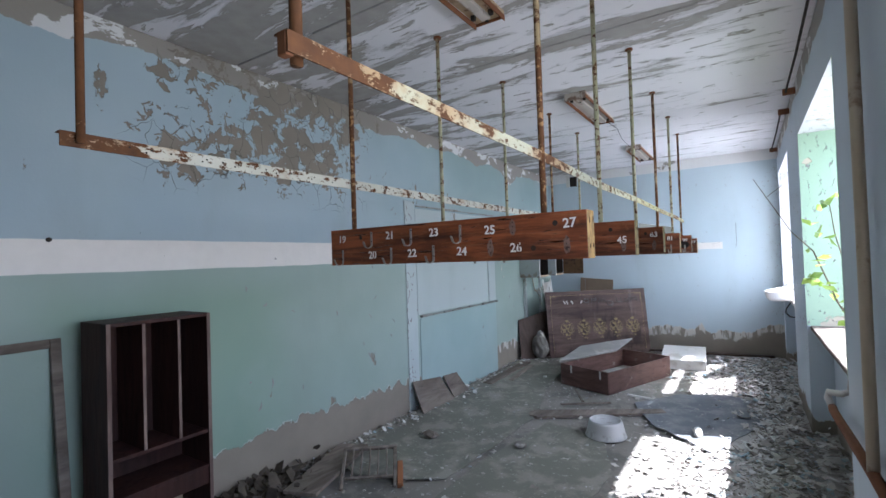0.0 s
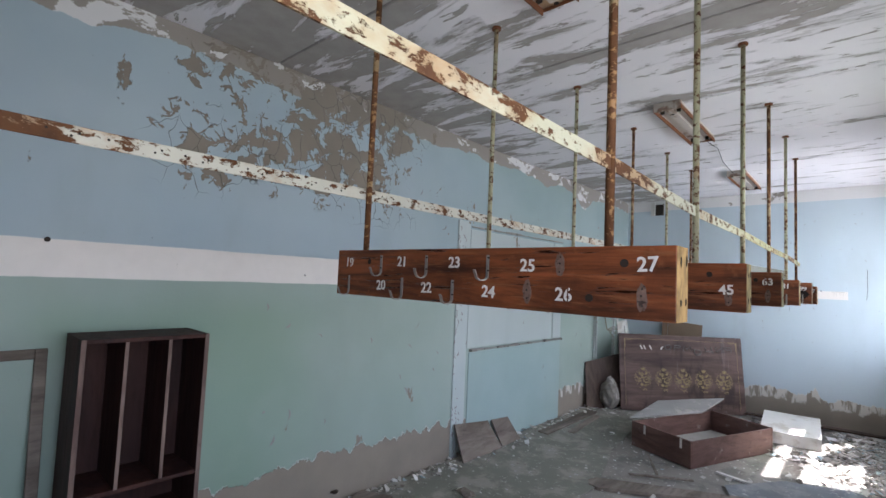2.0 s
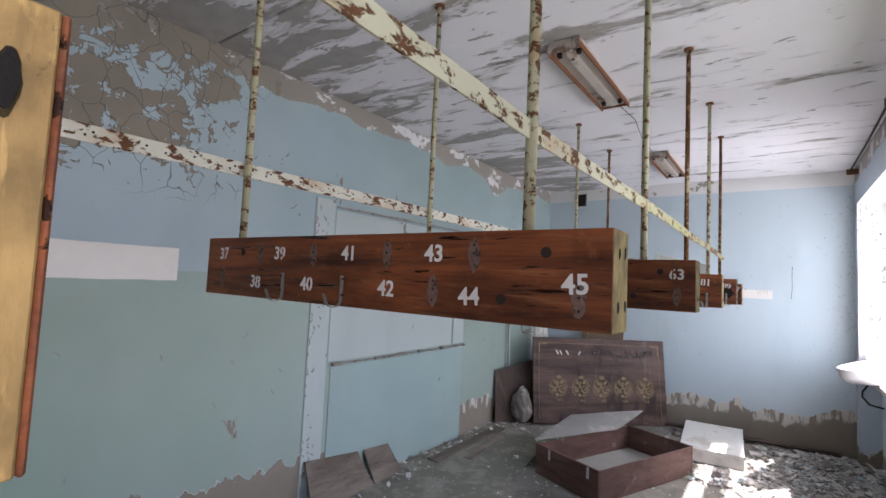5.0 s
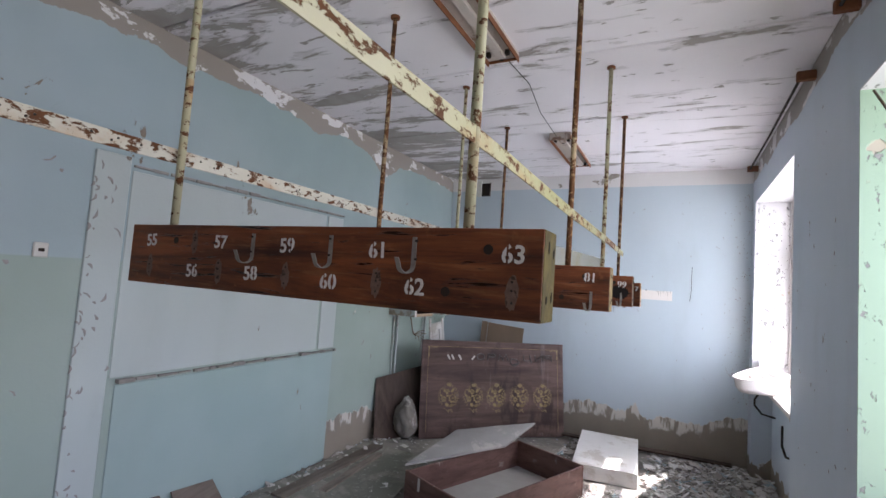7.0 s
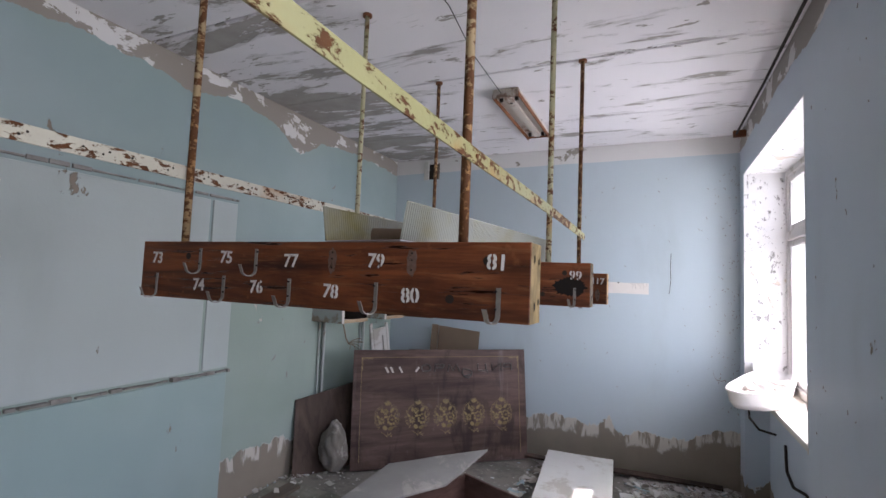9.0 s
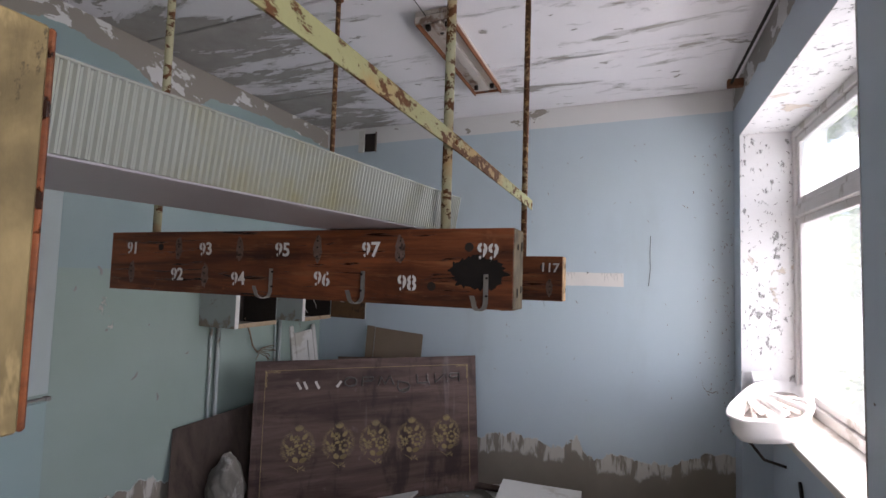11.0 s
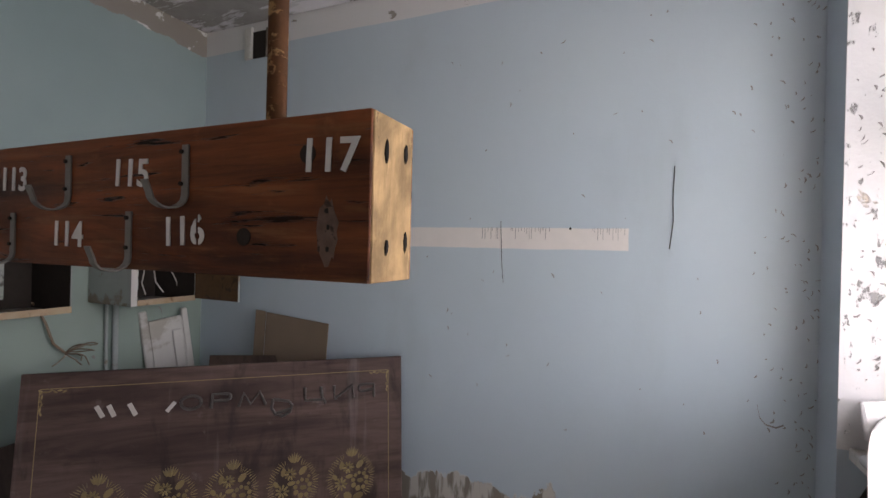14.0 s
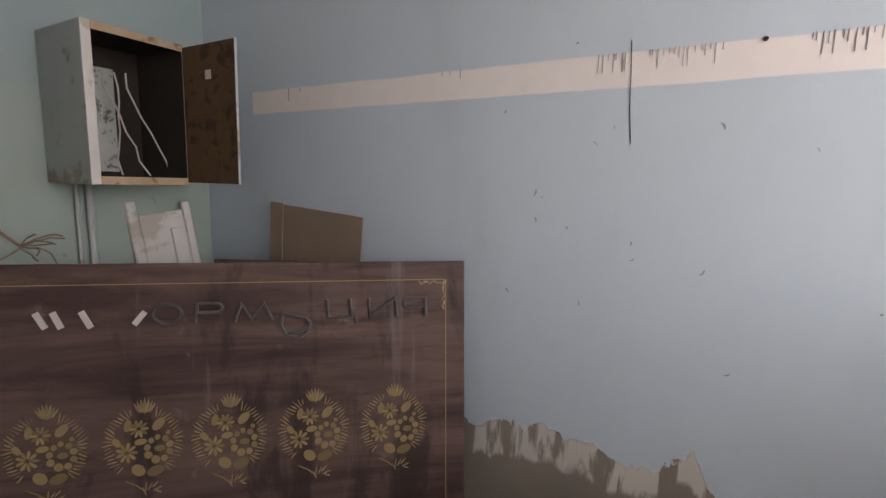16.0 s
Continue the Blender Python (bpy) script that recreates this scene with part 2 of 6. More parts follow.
def ceiling_mat():
    g = Graph("flaking_whitewash", 0.85)
    y, x = g.axis(1), g.axis(0)
    streak = g.noise(2.5, 10, (0.5, 1.9, 1), 0.66, 0.4)
    spots = g.noise(7.5, 8, (0.6, 1.7, 1), 0.62, 0.3, (3, 2, 1))
    joint = g.math("SUBTRACT", 0.5, g.math("ABSOLUTE", g.math("SUBTRACT", g.math("FRACT", g.math("DIVIDE", g.math("ADD", y, 3.25), 1.05)), 0.5)))
    seam = g.math("SUBTRACT", 1.0, g.step(g.math("ADD", joint, g.math("MULTIPLY", g.noise(3.0, 4), 0.12)), 0.06, 0.26))
    near = g.math("SUBTRACT", 1.0, g.step(y, 0.5, 5.0))
    left = g.math("SUBTRACT", 1.0, g.step(x, -2.9, -1.6))
    wet = g.math("ADD", g.math("MULTIPLY", near, 0.075), g.math("MULTIPLY", left, 0.075))
    wet = g.math("ADD", wet, g.math("MULTIPLY", seam, 0.055))
    wet = g.math("ADD", wet, g.math("MULTIPLY", g.math("MULTIPLY", left, g.step(y, 5.0, 6.6)), 0.10))
    wet = g.math("SUBTRACT", wet, g.math("MULTIPLY", g.step(y, 3.0, 5.0), 0.045))
    soaked = g.math("ADD", streak, wet)
    thin = g.step(soaked, 0.545, 0.555)
    m = g.step(soaked, 0.580, 0.588)
    m = g.math("MAXIMUM", m, g.step(g.math("ADD", spots, g.math("MULTIPLY", wet, 0.6)), 0.63, 0.64))
    white = g.mix(g.noise(2.0, 5), (0.84, 0.80, 0.82), (0.74, 0.71, 0.73))
    white = g.mix(g.math("MULTIPLY", thin, 0.7), white, (0.60, 0.57, 0.57))
    grey = g.mix(g.noise(9.0, 7), (0.28, 0.25, 0.235), (0.46, 0.43, 0.40))
    h = g.math("ADD", g.math("MULTIPLY", g.math("ADD", m, g.math("MULTIPLY", thin, 0.5)), -1.0), g.math("MULTIPLY", g.noise(30, 4), 0.25))
    return g.done(g.mix(m, white, grey), h, 0.005)


M_CEIL = ceiling_mat()


def floor_mat():
    g = Graph("dusty_floor_bright_at_windows", 0.9)
    c = g.mix(g.noise(0.9, 6), (0.175, 0.162, 0.14), (0.30, 0.28, 0.25))
    c = g.mix(g.math("MULTIPLY", g.step(g.noise(3.0, 8, None, 0.65), 0.50, 0.62), 0.6), c, (0.11, 0.105, 0.095))
    c = g.mix(g.math("MULTIPLY", g.step(g.noise(22.0, 5, None, 0.7, 0, (2, 2, 2)), 0.60, 0.66), 0.7), c, (0.46, 0.45, 0.43))
    # plaster dust by the windows, paler still to put sunlit brightness into the floor
    dust = g.step(g.math("ADD", g.axis(0), g.math("MULTIPLY", g.noise(1.6, 6), 0.9)), -0.1, 0.65)
    c = g.mix(g.math("MULTIPLY", dust, 0.8), c, (0.60, 0.58, 0.545))
    h = g.math("ADD", g.noise(18, 6), g.math("MULTIPLY", g.noise(90, 3), 0.5))
    return g.done(c, h, 0.006)


M_FLOOR = floor_mat()


def wood(name, dark, light, stretch, rough=0.5, scale=6.0, worn=None, cracked=False, drips=False):
    """Timber or varnished board with its grain along the small number in stretch."""
    g = Graph(name, rough)
    grain = g.noise(scale, 8, stretch, 0.65, 0.6)
    fine = g.noise(scale * 5, 5, stretch, 0.7)
    c = g.mix(g.step(grain, 0.33, 0.68), dark, light)
    c = g.mix(g.math("MULTIPLY", g.step(fine, 0.5, 0.75), 0.55), c, tuple(v * 0.45 for v in dark))
    c = g.mix(g.math("MULTIPLY", g.random(), 0.22), c, tuple(v * 0.5 for v in dark))
    if worn:
        c = g.mix(g.math("MULTIPLY", g.step(g.noise(scale * 1.5, 7, None, 0.65, 0.2, (5, 4, 3)), 0.60, 0.72), 0.6), c, worn)
    if drips:
        c = g.mix(g.math("MULTIPLY", g.step(g.noise(5.0, 7, (1, 1, 0.3), 0.65, 0.3, (9, 2, 4)), 0.52, 0.64), 0.8), c, tuple(v * 0.5 for v in dark))
        c = g.mix(g.math("MULTIPLY", g.step(g.noise(12.0, 5, (1, 1, 0.07), 0.6, 0.1, (2, 9, 4)), 0.58, 0.74), 0.22), c, (0.34, 0.30, 0.28))
    if cracked:
        split = g.step(g.noise(75.0, 5, (0.07, 1, 1.0), 0.62, 0.35, (3, 8, 2)), 0.59, 0.65)
        c = g.mix(g.math("MULTIPLY", g.step(g.noise(55.0, 5, (0.10, 1, 1.0), 0.65, 0.3, (6, 1, 2)), 0.54, 0.66), 0.5), c, (0.25, 0.105, 0.042))
        soot = g.step(g.noise(5.5, 6, None, 0.6, 0.2, (1, 7, 3)), 0.54, 0.70)
        c = g.mix(g.math("MULTIPLY", soot, 0.35), c, tuple(v * 0.5 for v in dark))
        c = g.mix(g.math("MULTIPLY", split, 0.9), c, (0.010, 0.006, 0.005))
        fine = g.math("SUBTRACT", fine, split)
    return g.done(c, g.math("ADD", fine, g.math("MULTIPLY", grain, 0.6)), 0.0012, g.math("ADD", g.math("MULTIPLY", fine, 0.3), rough - 0.12))


M_BOARD = wood("red_brown_varnished_board", (0.050, 0.015, 0.007), (0.30, 0.084, 0.026), (0.13, 1, 1.6), 0.5, 9.0, (0.34, 0.125, 0.048), True)
M_CABINET = wood("dark_brown_veneer", (0.020, 0.006, 0.005), (0.052, 0.018, 0.013), (1, 1, 0.15), 0.65, 7.0)
M_EDGE = wood("worn_cabinet_edge", (0.10, 0.06, 0.05), (0.22, 0.155, 0.13), (1, 1, 0.2), 0.7, 8.0)
M_SIGN = wood("brown_sign_board", (0.055, 0.030, 0.025), (0.165, 0.105, 0.088), (0.18, 0.18, 1.5), 0.62, 5.0, (0.20, 0.16, 0.145), False, True)
M_OLDWOOD = wood("grey_weathered_wood", (0.12, 0.095, 0.075), (0.27, 0.225, 0.19), (1, 0.2, 1), 0.8, 7.0)
M_DRAWER = wood("brown_painted_drawer", (0.075, 0.037, 0.030), (0.155, 0.085, 0.068), (0.3, 0.3, 1.2), 0.55, 5.0, (0.33, 0.29, 0.26))


def plain(name, a, b, rough=0.6, metal=0.0, scale=8.0, depth=0.001, stain=None):
    g = Graph(name, rough, metal)
    c = g.mix(g.noise(scale, 6), a, b)
    if stain:
        c = g.mix(g.math("MULTIPLY", g.step(g.noise(scale * 0.6, 7, None, 0.65, 0.3, (6, 2, 4)), 0.54, 0.62), 0.8), c, stain)
    return g.done(c, g.noise(scale * 6, 4), depth)


def rusty_paint(name, paint_a, paint_b, amount, far=None, start=0.75):
    """Cream or yellow-green paint that rust has stained and speckled; amount raises the share of rust."""
    g = Graph(name, 0.6)
    tone = g.mix(g.noise(5.0, 4), paint_a, paint_b)
    y = g.axis(1)
    if far:
        tone = g.mix(g.math("MULTIPLY", g.step(y, 2.6, 4.2), 0.9), tone, far)
    near = g.math("SUBTRACT", 1.0, g.step(g.math("ADD", y, g.math("MULTIPLY", g.noise(7.0, 4), 0.5)), start, start * 1.8))
    worn = g.math("ADD", amount, g.math("MULTIPLY", near, 0.22))
    broad = g.noise(4.0, 6, (1, 0.6, 1), 0.6, 0.2, (9, 1, 1))
    stain = g.step(g.math("ADD", broad, worn), 0.58, 0.72)
    tone = g.mix(g.math("MULTIPLY", stain, 0.62), tone, g.mix(g.noise(16.0, 5), (0.42, 0.20, 0.045), (0.33, 0.12, 0.03)))
    speck = g.step(g.math("ADD", g.noise(38.0, 8, (1, 0.5, 1), 0.7, 0.2, (1, 2, 3)), g.math("ADD", g.math("MULTIPLY", stain, 0.06), g.math("MULTIPLY", worn, 0.35))), 0.555, 0.60)
    m = g.math("MAXIMUM", speck, g.step(g.math("ADD", g.noise(11.0, 8, None, 0.72, 0.3, (3, 1, 7)), g.math("MULTIPLY", worn, 0.6)), 0.68, 0.74))
    rust = g.mix(g.noise(30.0, 6), (0.050, 0.023, 0.012), (0.17, 0.066, 0.021))
    return g.done(g.mix(m, tone, rust), g.math("ADD", g.math("MULTIPLY", m, -0.6), g.noise(70, 5)), 0.0012, g.math("ADD", g.math("MULTIPLY", m, 0.3), 0.5))


M_RAIL = rusty_paint("cream_painted_rusty_rail", (0.56, 0.53, 0.40), (0.48, 0.44, 0.28), 0.07, (0.30, 0.28, 0.12))
M_RAIL_WHITE = rusty_paint("white_painted_rusty_rail", (0.58, 0.55, 0.46), (0.50, 0.47, 0.38), 0.06, None, 0.33)
M_ROD = rusty_paint("rusty_hanger_rod", (0.30, 0.20, 0.10), (0.40, 0.31, 0.19), 0.19)
M_ROD_PALE = rusty_paint("pale_painted_hanger_rod", (0.36, 0.33, 0.19), (0.44, 0.41, 0.28), 0.05)
M_RUST = plain("bare_rust", (0.13, 0.05, 0.025), (0.26, 0.11, 0.05), 0.85, 0.2, 20)
M_STEEL = plain("dull_hook_steel", (0.36, 0.34, 0.31), (0.17, 0.145, 0.125), 0.45, 0.6, 40)
# near-black: painted shade inside boxes and holes, also dark fittings and cables
M_DARK = plain("recess_shade_and_dark_parts", (0.018, 0.013, 0.010), (0.035, 0.025, 0.02), 0.8, 0, 30)
M_NUMBER = plain("white_number_paint", (0.72, 0.69, 0.66), (0.58, 0.54, 0.50), 0.7, 0, 60)
M_WHITE = plain("old_white_paint", (0.66, 0.64, 0.60), (0.52, 0.50, 0.47), 0.55, 0, 6, 0.001, (0.40, 0.36, 0.30))
M_ENAMEL = plain("chipped_white_enamel", (0.80, 0.78, 0.77), (0.70, 0.67, 0.66), 0.25, 0, 5, 0.0006, (0.50, 0.45, 0.41))
M_CARD = plain("brown_cardboard", (0.20, 0.145, 0.10), (0.27, 0.20, 0.14), 0.9, 0, 4)
M_METALBOX = plain("grey_painted_steel_box", (0.44, 0.47, 0.455), (0.34, 0.37, 0.36), 0.5, 0, 9, 0.0005, (0.24, 0.17, 0.11))
M_RUSTBOX = plain("rust_stained_paint", (0.48, 0.40, 0.30), (0.34, 0.20, 0.09), 0.7, 0, 14, 0.001, (0.16, 0.08, 0.04))
M_SACK = plain("dusty_cloth_sack", (0.24, 0.22, 0.19), (0.13, 0.115, 0.10), 0.95, 0, 10, 0.003, (0.36, 0.34, 0.31))


# ---- mesh helpers ----
def part(name, bm, material, parent=None, label="", smooth=False):
    me = bpy.data.meshes.new(name)
    bm.normal_update()
    bm.to_mesh(me)
    bm.free()
    if smooth:
        me.polygons.foreach_set("use_smooth", [True] * len(me.polygons))
    me.materials.append(material)
    ob = new(name, me)
    if parent:
        ob.parent = parent
    if label:
        ob["label"] = label
    return ob


def thing(name, at, label, category, group="", m=None):
    ob = new(name)
    ob.empty_display_size = 0.05
    ob.matrix_world = m if m is not None else Matrix.Translation(at)
    return tagged(ob, label, category, group)


def block(x0, x1, y0, y1, z0, z1, bevel=0.0, bm=None, m=None):
    bm = bm or bmesh.new()
    vs = bmesh.ops.create_cube(bm, size=1.0)["verts"]
    t = Matrix.Translation(((x0 + x1) / 2, (y0 + y1) / 2, (z0 + z1) / 2)) @ Matrix.Diagonal((x1 - x0, y1 - y0, z1 - z0, 1))
    bmesh.ops.transform(bm, matrix=(m @ t) if m is not None else t, verts=vs)
    if bevel:
        es = list({e for v in vs for e in v.link_edges})
        bmesh.ops.bevel(bm, geom=es, offset=bevel, segments=1, affect="EDGES")
    return bm


def tube(points, r, sides=10, bm=None, r_end=None):
    """A round bar along points."""
    bm = bm or bmesh.new()
    pts = [Vector(p) for p in points]
    rings = []
    for i, p in enumerate(pts):
        d = (pts[min(i + 1, len(pts) - 1)] - pts[max(i - 1, 0)]).normalized()
        a = d.orthogonal().normalized() if i == 0 else (ra - d * ra.dot(d)).normalized()
        ra, b = a, d.cross(a)
        rr = r if r_end is None else r + (r_end - r) * i / (len(pts) - 1)
        rings.append([bm.verts.new(p + rr * (a * math.cos(t) + b * math.sin(t))) for t in [2 * math.pi * k / sides for k in range(sides)]])
    for q, w in zip(rings, rings[1:]):
        for k in range(sides):
            bm.faces.new((q[k], q[(k + 1) % sides], w[(k + 1) % sides], w[k]))
    bm.faces.new(rings[0][::-1])
    bm.faces.new(rings[-1])
    return bm


def strip(points, width_axis, width, thick, bm=None):
    """A flat bent bar: points along it, its breadth along width_axis."""
    bm = bm or bmesh.new()
    w = Vector(width_axis).normalized() * width / 2
    pts = [Vector(p) for p in points]
    rows = []
    for i, p in enumerate(pts):
        d = (pts[min(i + 1, len(pts) - 1)] - pts[max(i - 1, 0)]).normalized()
        n = d.cross(w).normalized() * thick / 2
        rows.append([bm.verts.new(p + a) for a in (-w - n, w - n, w + n, -w + n)])
    for q, r in zip(rows, rows[1:]):
        for k in range(4):
            bm.faces.new((q[k], q[(k + 1) % 4], r[(k + 1) % 4], r[k]))
    bm.faces.new(rows[0][::-1])
    bm.faces.new(rows[-1])
    return bm


def lathe(profile, sides=32, bm=None):
    """A turned shape from (radius, z) pairs."""
    bm = bm or bmesh.new()
    rings = [[bm.verts.new((r * math.cos(2 * math.pi * k / sides), r * math.sin(2 * math.pi * k / sides), z)) for k in range(sides)] for r, z in profile]
    for q, w in zip(rings, rings[1:]):
        for k in range(sides):
            bm.faces.new((q[k], q[(k + 1) % sides], w[(k + 1) % sides], w[k]))
    bm.faces.new(rings[0][::-1])
    bm.faces.new(rings[-1])
    return bm


def lettering(body, height, bold=0.012, depth=0.0006):
    """Letters as a mesh in the xz plane that faces -y, centred."""
    cu = bpy.data.curves.new("letters", "FONT")
    cu.body, cu.size, cu.align_x, cu.align_y = body, height * 1.38, "CENTER", "CENTER"
    cu.extrude, cu.offset, cu.resolution_u = depth, bold * height, 3
    ob = new("letters", cu)
    bpy.context.view_layer.update()
    me = bpy.data.meshes.new_from_object(ob.evaluated_get(bpy.context.evaluated_depsgraph_get()))
    bm = bmesh.new()
    bm.from_mesh(me)
    bpy.data.objects.remove(ob)
    bpy.data.meshes.remove(me)
    bmesh.ops.rotate(bm, cent=(0, 0, 0), matrix=Matrix.Rotation(radians(90), 3, "X"), verts=bm.verts)
    return bm


# ---- the room ----
def structure(name, bm, mat, label):
    return tagged(part(name, bm, mat), label, name.split("_")[0], kind="structure")


structure("wall_left", block(XL - 0.3, XL, YB, YF, -0.05, ZC + 0.3), M_LEFT, "blue and teal painted wall, flaking, with a white stripe")
structure("wall_far", block(XL - 0.3, XO, YF, YF + 0.3, -0.05, ZC + 0.3), M_FAR, "pale blue painted end wall with a bare plaster foot")
structure("wall_rear", block(XL - 0.3, XO, YB - 0.3, YB, -0.05, ZC + 0.3), M_BACK, "blue painted wall behind the walker")

bm = bmesh.new()
edges = [YB] + [v for w in WINDOWS for v in w] + [YF]
for a, b in zip(edges[::2], edges[1::2]):
    block(XR, XO, a, b, -0.05, ZC + 0.3, bm=bm)
for a, b in WINDOWS:
    block(XR, XO, a, b, HEAD if a != 3.06 else HEAD - 0.07, ZC + 0.3, bm=bm)
    block(XR + 0.16, XO, a, b, -0.05, SILL - 0.03, bm=bm)
structure("wall_right", bm, M_RIGHT, "grey-blue window wall with piers and radiator niches")


def ceiling_bm():
    """Concrete slabs with open joints across the room."""
    bm, ys = bmesh.new(), [YB, -1.15, -0.1, 0.95, 2.0, 3.05, 4.1, 5.15, 6.2, 7.2, YF]
    for a, b in zip(ys, ys[1:]):
        block(XL, XR, a + 0.006, b - 0.006, ZC, ZC + 0.2, 0.005, bm=bm)
    block(XL, XR, YB, YF, ZC + 0.02, ZC + 0.25, bm=bm)
    return bm


structure("ceiling", ceiling_bm(), M_CEIL, "flaking whitewashed concrete slab ceiling")


def floor_bm():
    nx, ny = 110, 330
    bm = bmesh.new()
    grid = []
    for j in range(ny + 1):
        row = []
        for i in range(nx + 1):
            x, y = XL - 0.05 + (XO - XL - 0.2) * i / nx, YB + (YF - YB) * j / ny
            h = noise.fractal((x * 2.2, y * 2.2, 0), 1.0, 2.0, 5) * 0.012
            side = max(0.0, min(1.0, (x + 0.35) / 0.6))
            h += side * (0.02 + noise.fractal((x * 7, y * 7, 3), 0.9, 2.0, 4) * 0.02)
            row.append(bm.verts.new((x, y, min(h, 0.06) - 0.004)))
        grid.append(row)
    for j in range(ny):
        for i in range(nx):
            bm.faces.new((grid[j][i], grid[j][i + 1], grid[j + 1][i + 1], grid[j + 1][i]))
    return bm


tagged(part("floor", floor_bm(), M_FLOOR, smooth=True), "grey floor under dust and fallen plaster", "floor", kind="structure")
bm = block(-60, 60, -60, 60, -0.7, -0.6)
M_GROUND = plain("outdoor_soil_and_grass", (0.05, 0.07, 0.025), (0.09, 0.11, 0.04), 0.95, 0, 2)
structure("ground", bm, M_GROUND, "overgrown ground outside the windows")
structure("roof", block(XL - 0.5, XO + 0.15, YB - 0.5, YF + 0.5, ZC + 0.3, ZC + 0.5), M_CEIL, "flat concrete roof slab above the room")

# inner linings of the window openings
for n, (a, b) in enumerate(WINDOWS):
    HD = HEAD - 0.07 if n == 1 else HEAD
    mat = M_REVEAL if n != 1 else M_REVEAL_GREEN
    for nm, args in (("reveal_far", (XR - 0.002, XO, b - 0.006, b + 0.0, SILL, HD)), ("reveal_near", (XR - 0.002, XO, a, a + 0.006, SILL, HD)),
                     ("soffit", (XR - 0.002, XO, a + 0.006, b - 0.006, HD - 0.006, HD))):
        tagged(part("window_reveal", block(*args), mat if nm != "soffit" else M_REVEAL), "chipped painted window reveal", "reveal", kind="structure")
    if n != 1:
        tagged(part("window_sill", block(XR + 0.03, XO, a + 0.006, b - 0.006, SILL - 0.03, SILL + 0.01, 0.004), M_WHITE), "white painted window sill", "sill", kind="structure")
    else:
        tagged(part("window_sill", block(XR + 0.02, XO, a + 0.006, b - 0.006, SILL - 0.03, SILL, 0.004), M_OLDWOOD), "broken bare window sill", "sill", kind="structure")


# ---- hanging coat racks ----
COLS = (-1.565, -1.376, -1.272, -1.152, -1.037, -0.905, -0.777, -0.682, -0.478)
CAP_TONES = ((0.39, 0.235, 0.085), (0.33, 0.235, 0.085), (0.092, 0.066, 0.012), (0.27, 0.19, 0.085), (0.21, 0.155, 0.085), (0.54, 0.34, 0.165))
RACKS = [  # first number, raised hooks and lowered hooks by column, hooks behind
    (19, (1, 3, 5), (0, 2, 4), (5, 6)),
    (37, (), (2, 4), (5, 7)),
    (55, (3, 5, 7), (), (4, 6)),
    (73, (1, 3), (0, 2, 4, 6, 8), (3,)),
    (91, (), (4, 6, 8), (3, 5, 8)),
    (109, (1, 3, 5, 7), (4, 6), (2, 6)),
]


def stencil(text, height):
    """Stencilled digits, with the gaps that a stencil's bridges leave in closed shapes."""
    out, pitch = bmesh.new(), height * 0.70
    for k, ch in enumerate(text):
        bm = lettering(ch, height, 0.028)
        gap = height * 0.06
        if ch in "0689":
            for sgn in (-1, 1):
                half = bm.copy()
                bmesh.ops.bisect_plane(half, geom=half.verts[:] + half.edges[:] + half.faces[:], plane_co=(sgn * gap, 0, 0), plane_no=(sgn, 0, 0), clear_inner=True)
                me = bpy.data.meshes.new("half")
                bmesh.ops.translate(half, vec=((k - (len(text) - 1) / 2) * pitch, 0, 0), verts=half.verts)
                half.to_mesh(me)
                half.free()
                out.from_mesh(me)
                bpy.data.meshes.remove(me)
        else:
            me = bpy.data.meshes.new("whole")
            bmesh.ops.translate(bm, vec=((k - (len(text) - 1) / 2) * pitch, 0, 0), verts=bm.verts)
            bm.to_mesh(me)
            out.from_mesh(me)
            bpy.data.meshes.remove(me)
        bm.free()
    return out


M_SMUDGE = plain("scraped_pale_wood", (0.075, 0.044, 0.033), (0.22, 0.145, 0.115), 0.8, 0, 70, 0.0005, (0.022, 0.013, 0.010))
M_SOOT = plain("black_soot", (0.007, 0.006, 0.006), (0.018, 0.012, 0.009), 0.95, 0, 20)


def blot(x, z, a, b, seed, n=14):
    """A thin uneven blot on the front of a board."""
    bm, rng = bmesh.new(), random.Random(seed)
    pts = [(x + a * rng.uniform(0.78, 1.08) * math.cos(6.2832 * k / n), z + b * rng.uniform(0.78, 1.08) * math.sin(6.2832 * k / n)) for k in range(n)]
    f, r = [bm.verts.new((p, -0.0006, q)) for p, q in pts], [bm.verts.new((p, 0.001, q)) for p, q in pts]
    bm.faces.new(f)
    for k in range(n):
        bm.faces.new((f[k], r[k], r[(k + 1) % n], f[(k + 1) % n]))
    return bm


def hook_bm(side=-1):
    """A flat steel coat hook: a straight shank, then a curl away from the board."""
    pts = [(0, 0, 0), (0, 0, -0.035), (0, 0, -0.058)]
    for k in range(1, 9):
        t = math.pi * k / 8
        pts.append((-0.008 * (1 - math.cos(t)), side * 0.016 * (1 - math.cos(t)), -0.058 - 0.016 * math.sin(t)))
    pts.append((-0.019, side * 0.036, -0.044))
    return strip(pts, (1, 0, 0), 0.010, 0.0022)


M_RIM = plain("stained_plywood", (0.022, 0.015, 0.006), (0.05, 0.034, 0.012), 1.0, 0, 90, 0.0006, (0.012, 0.008, 0.004))


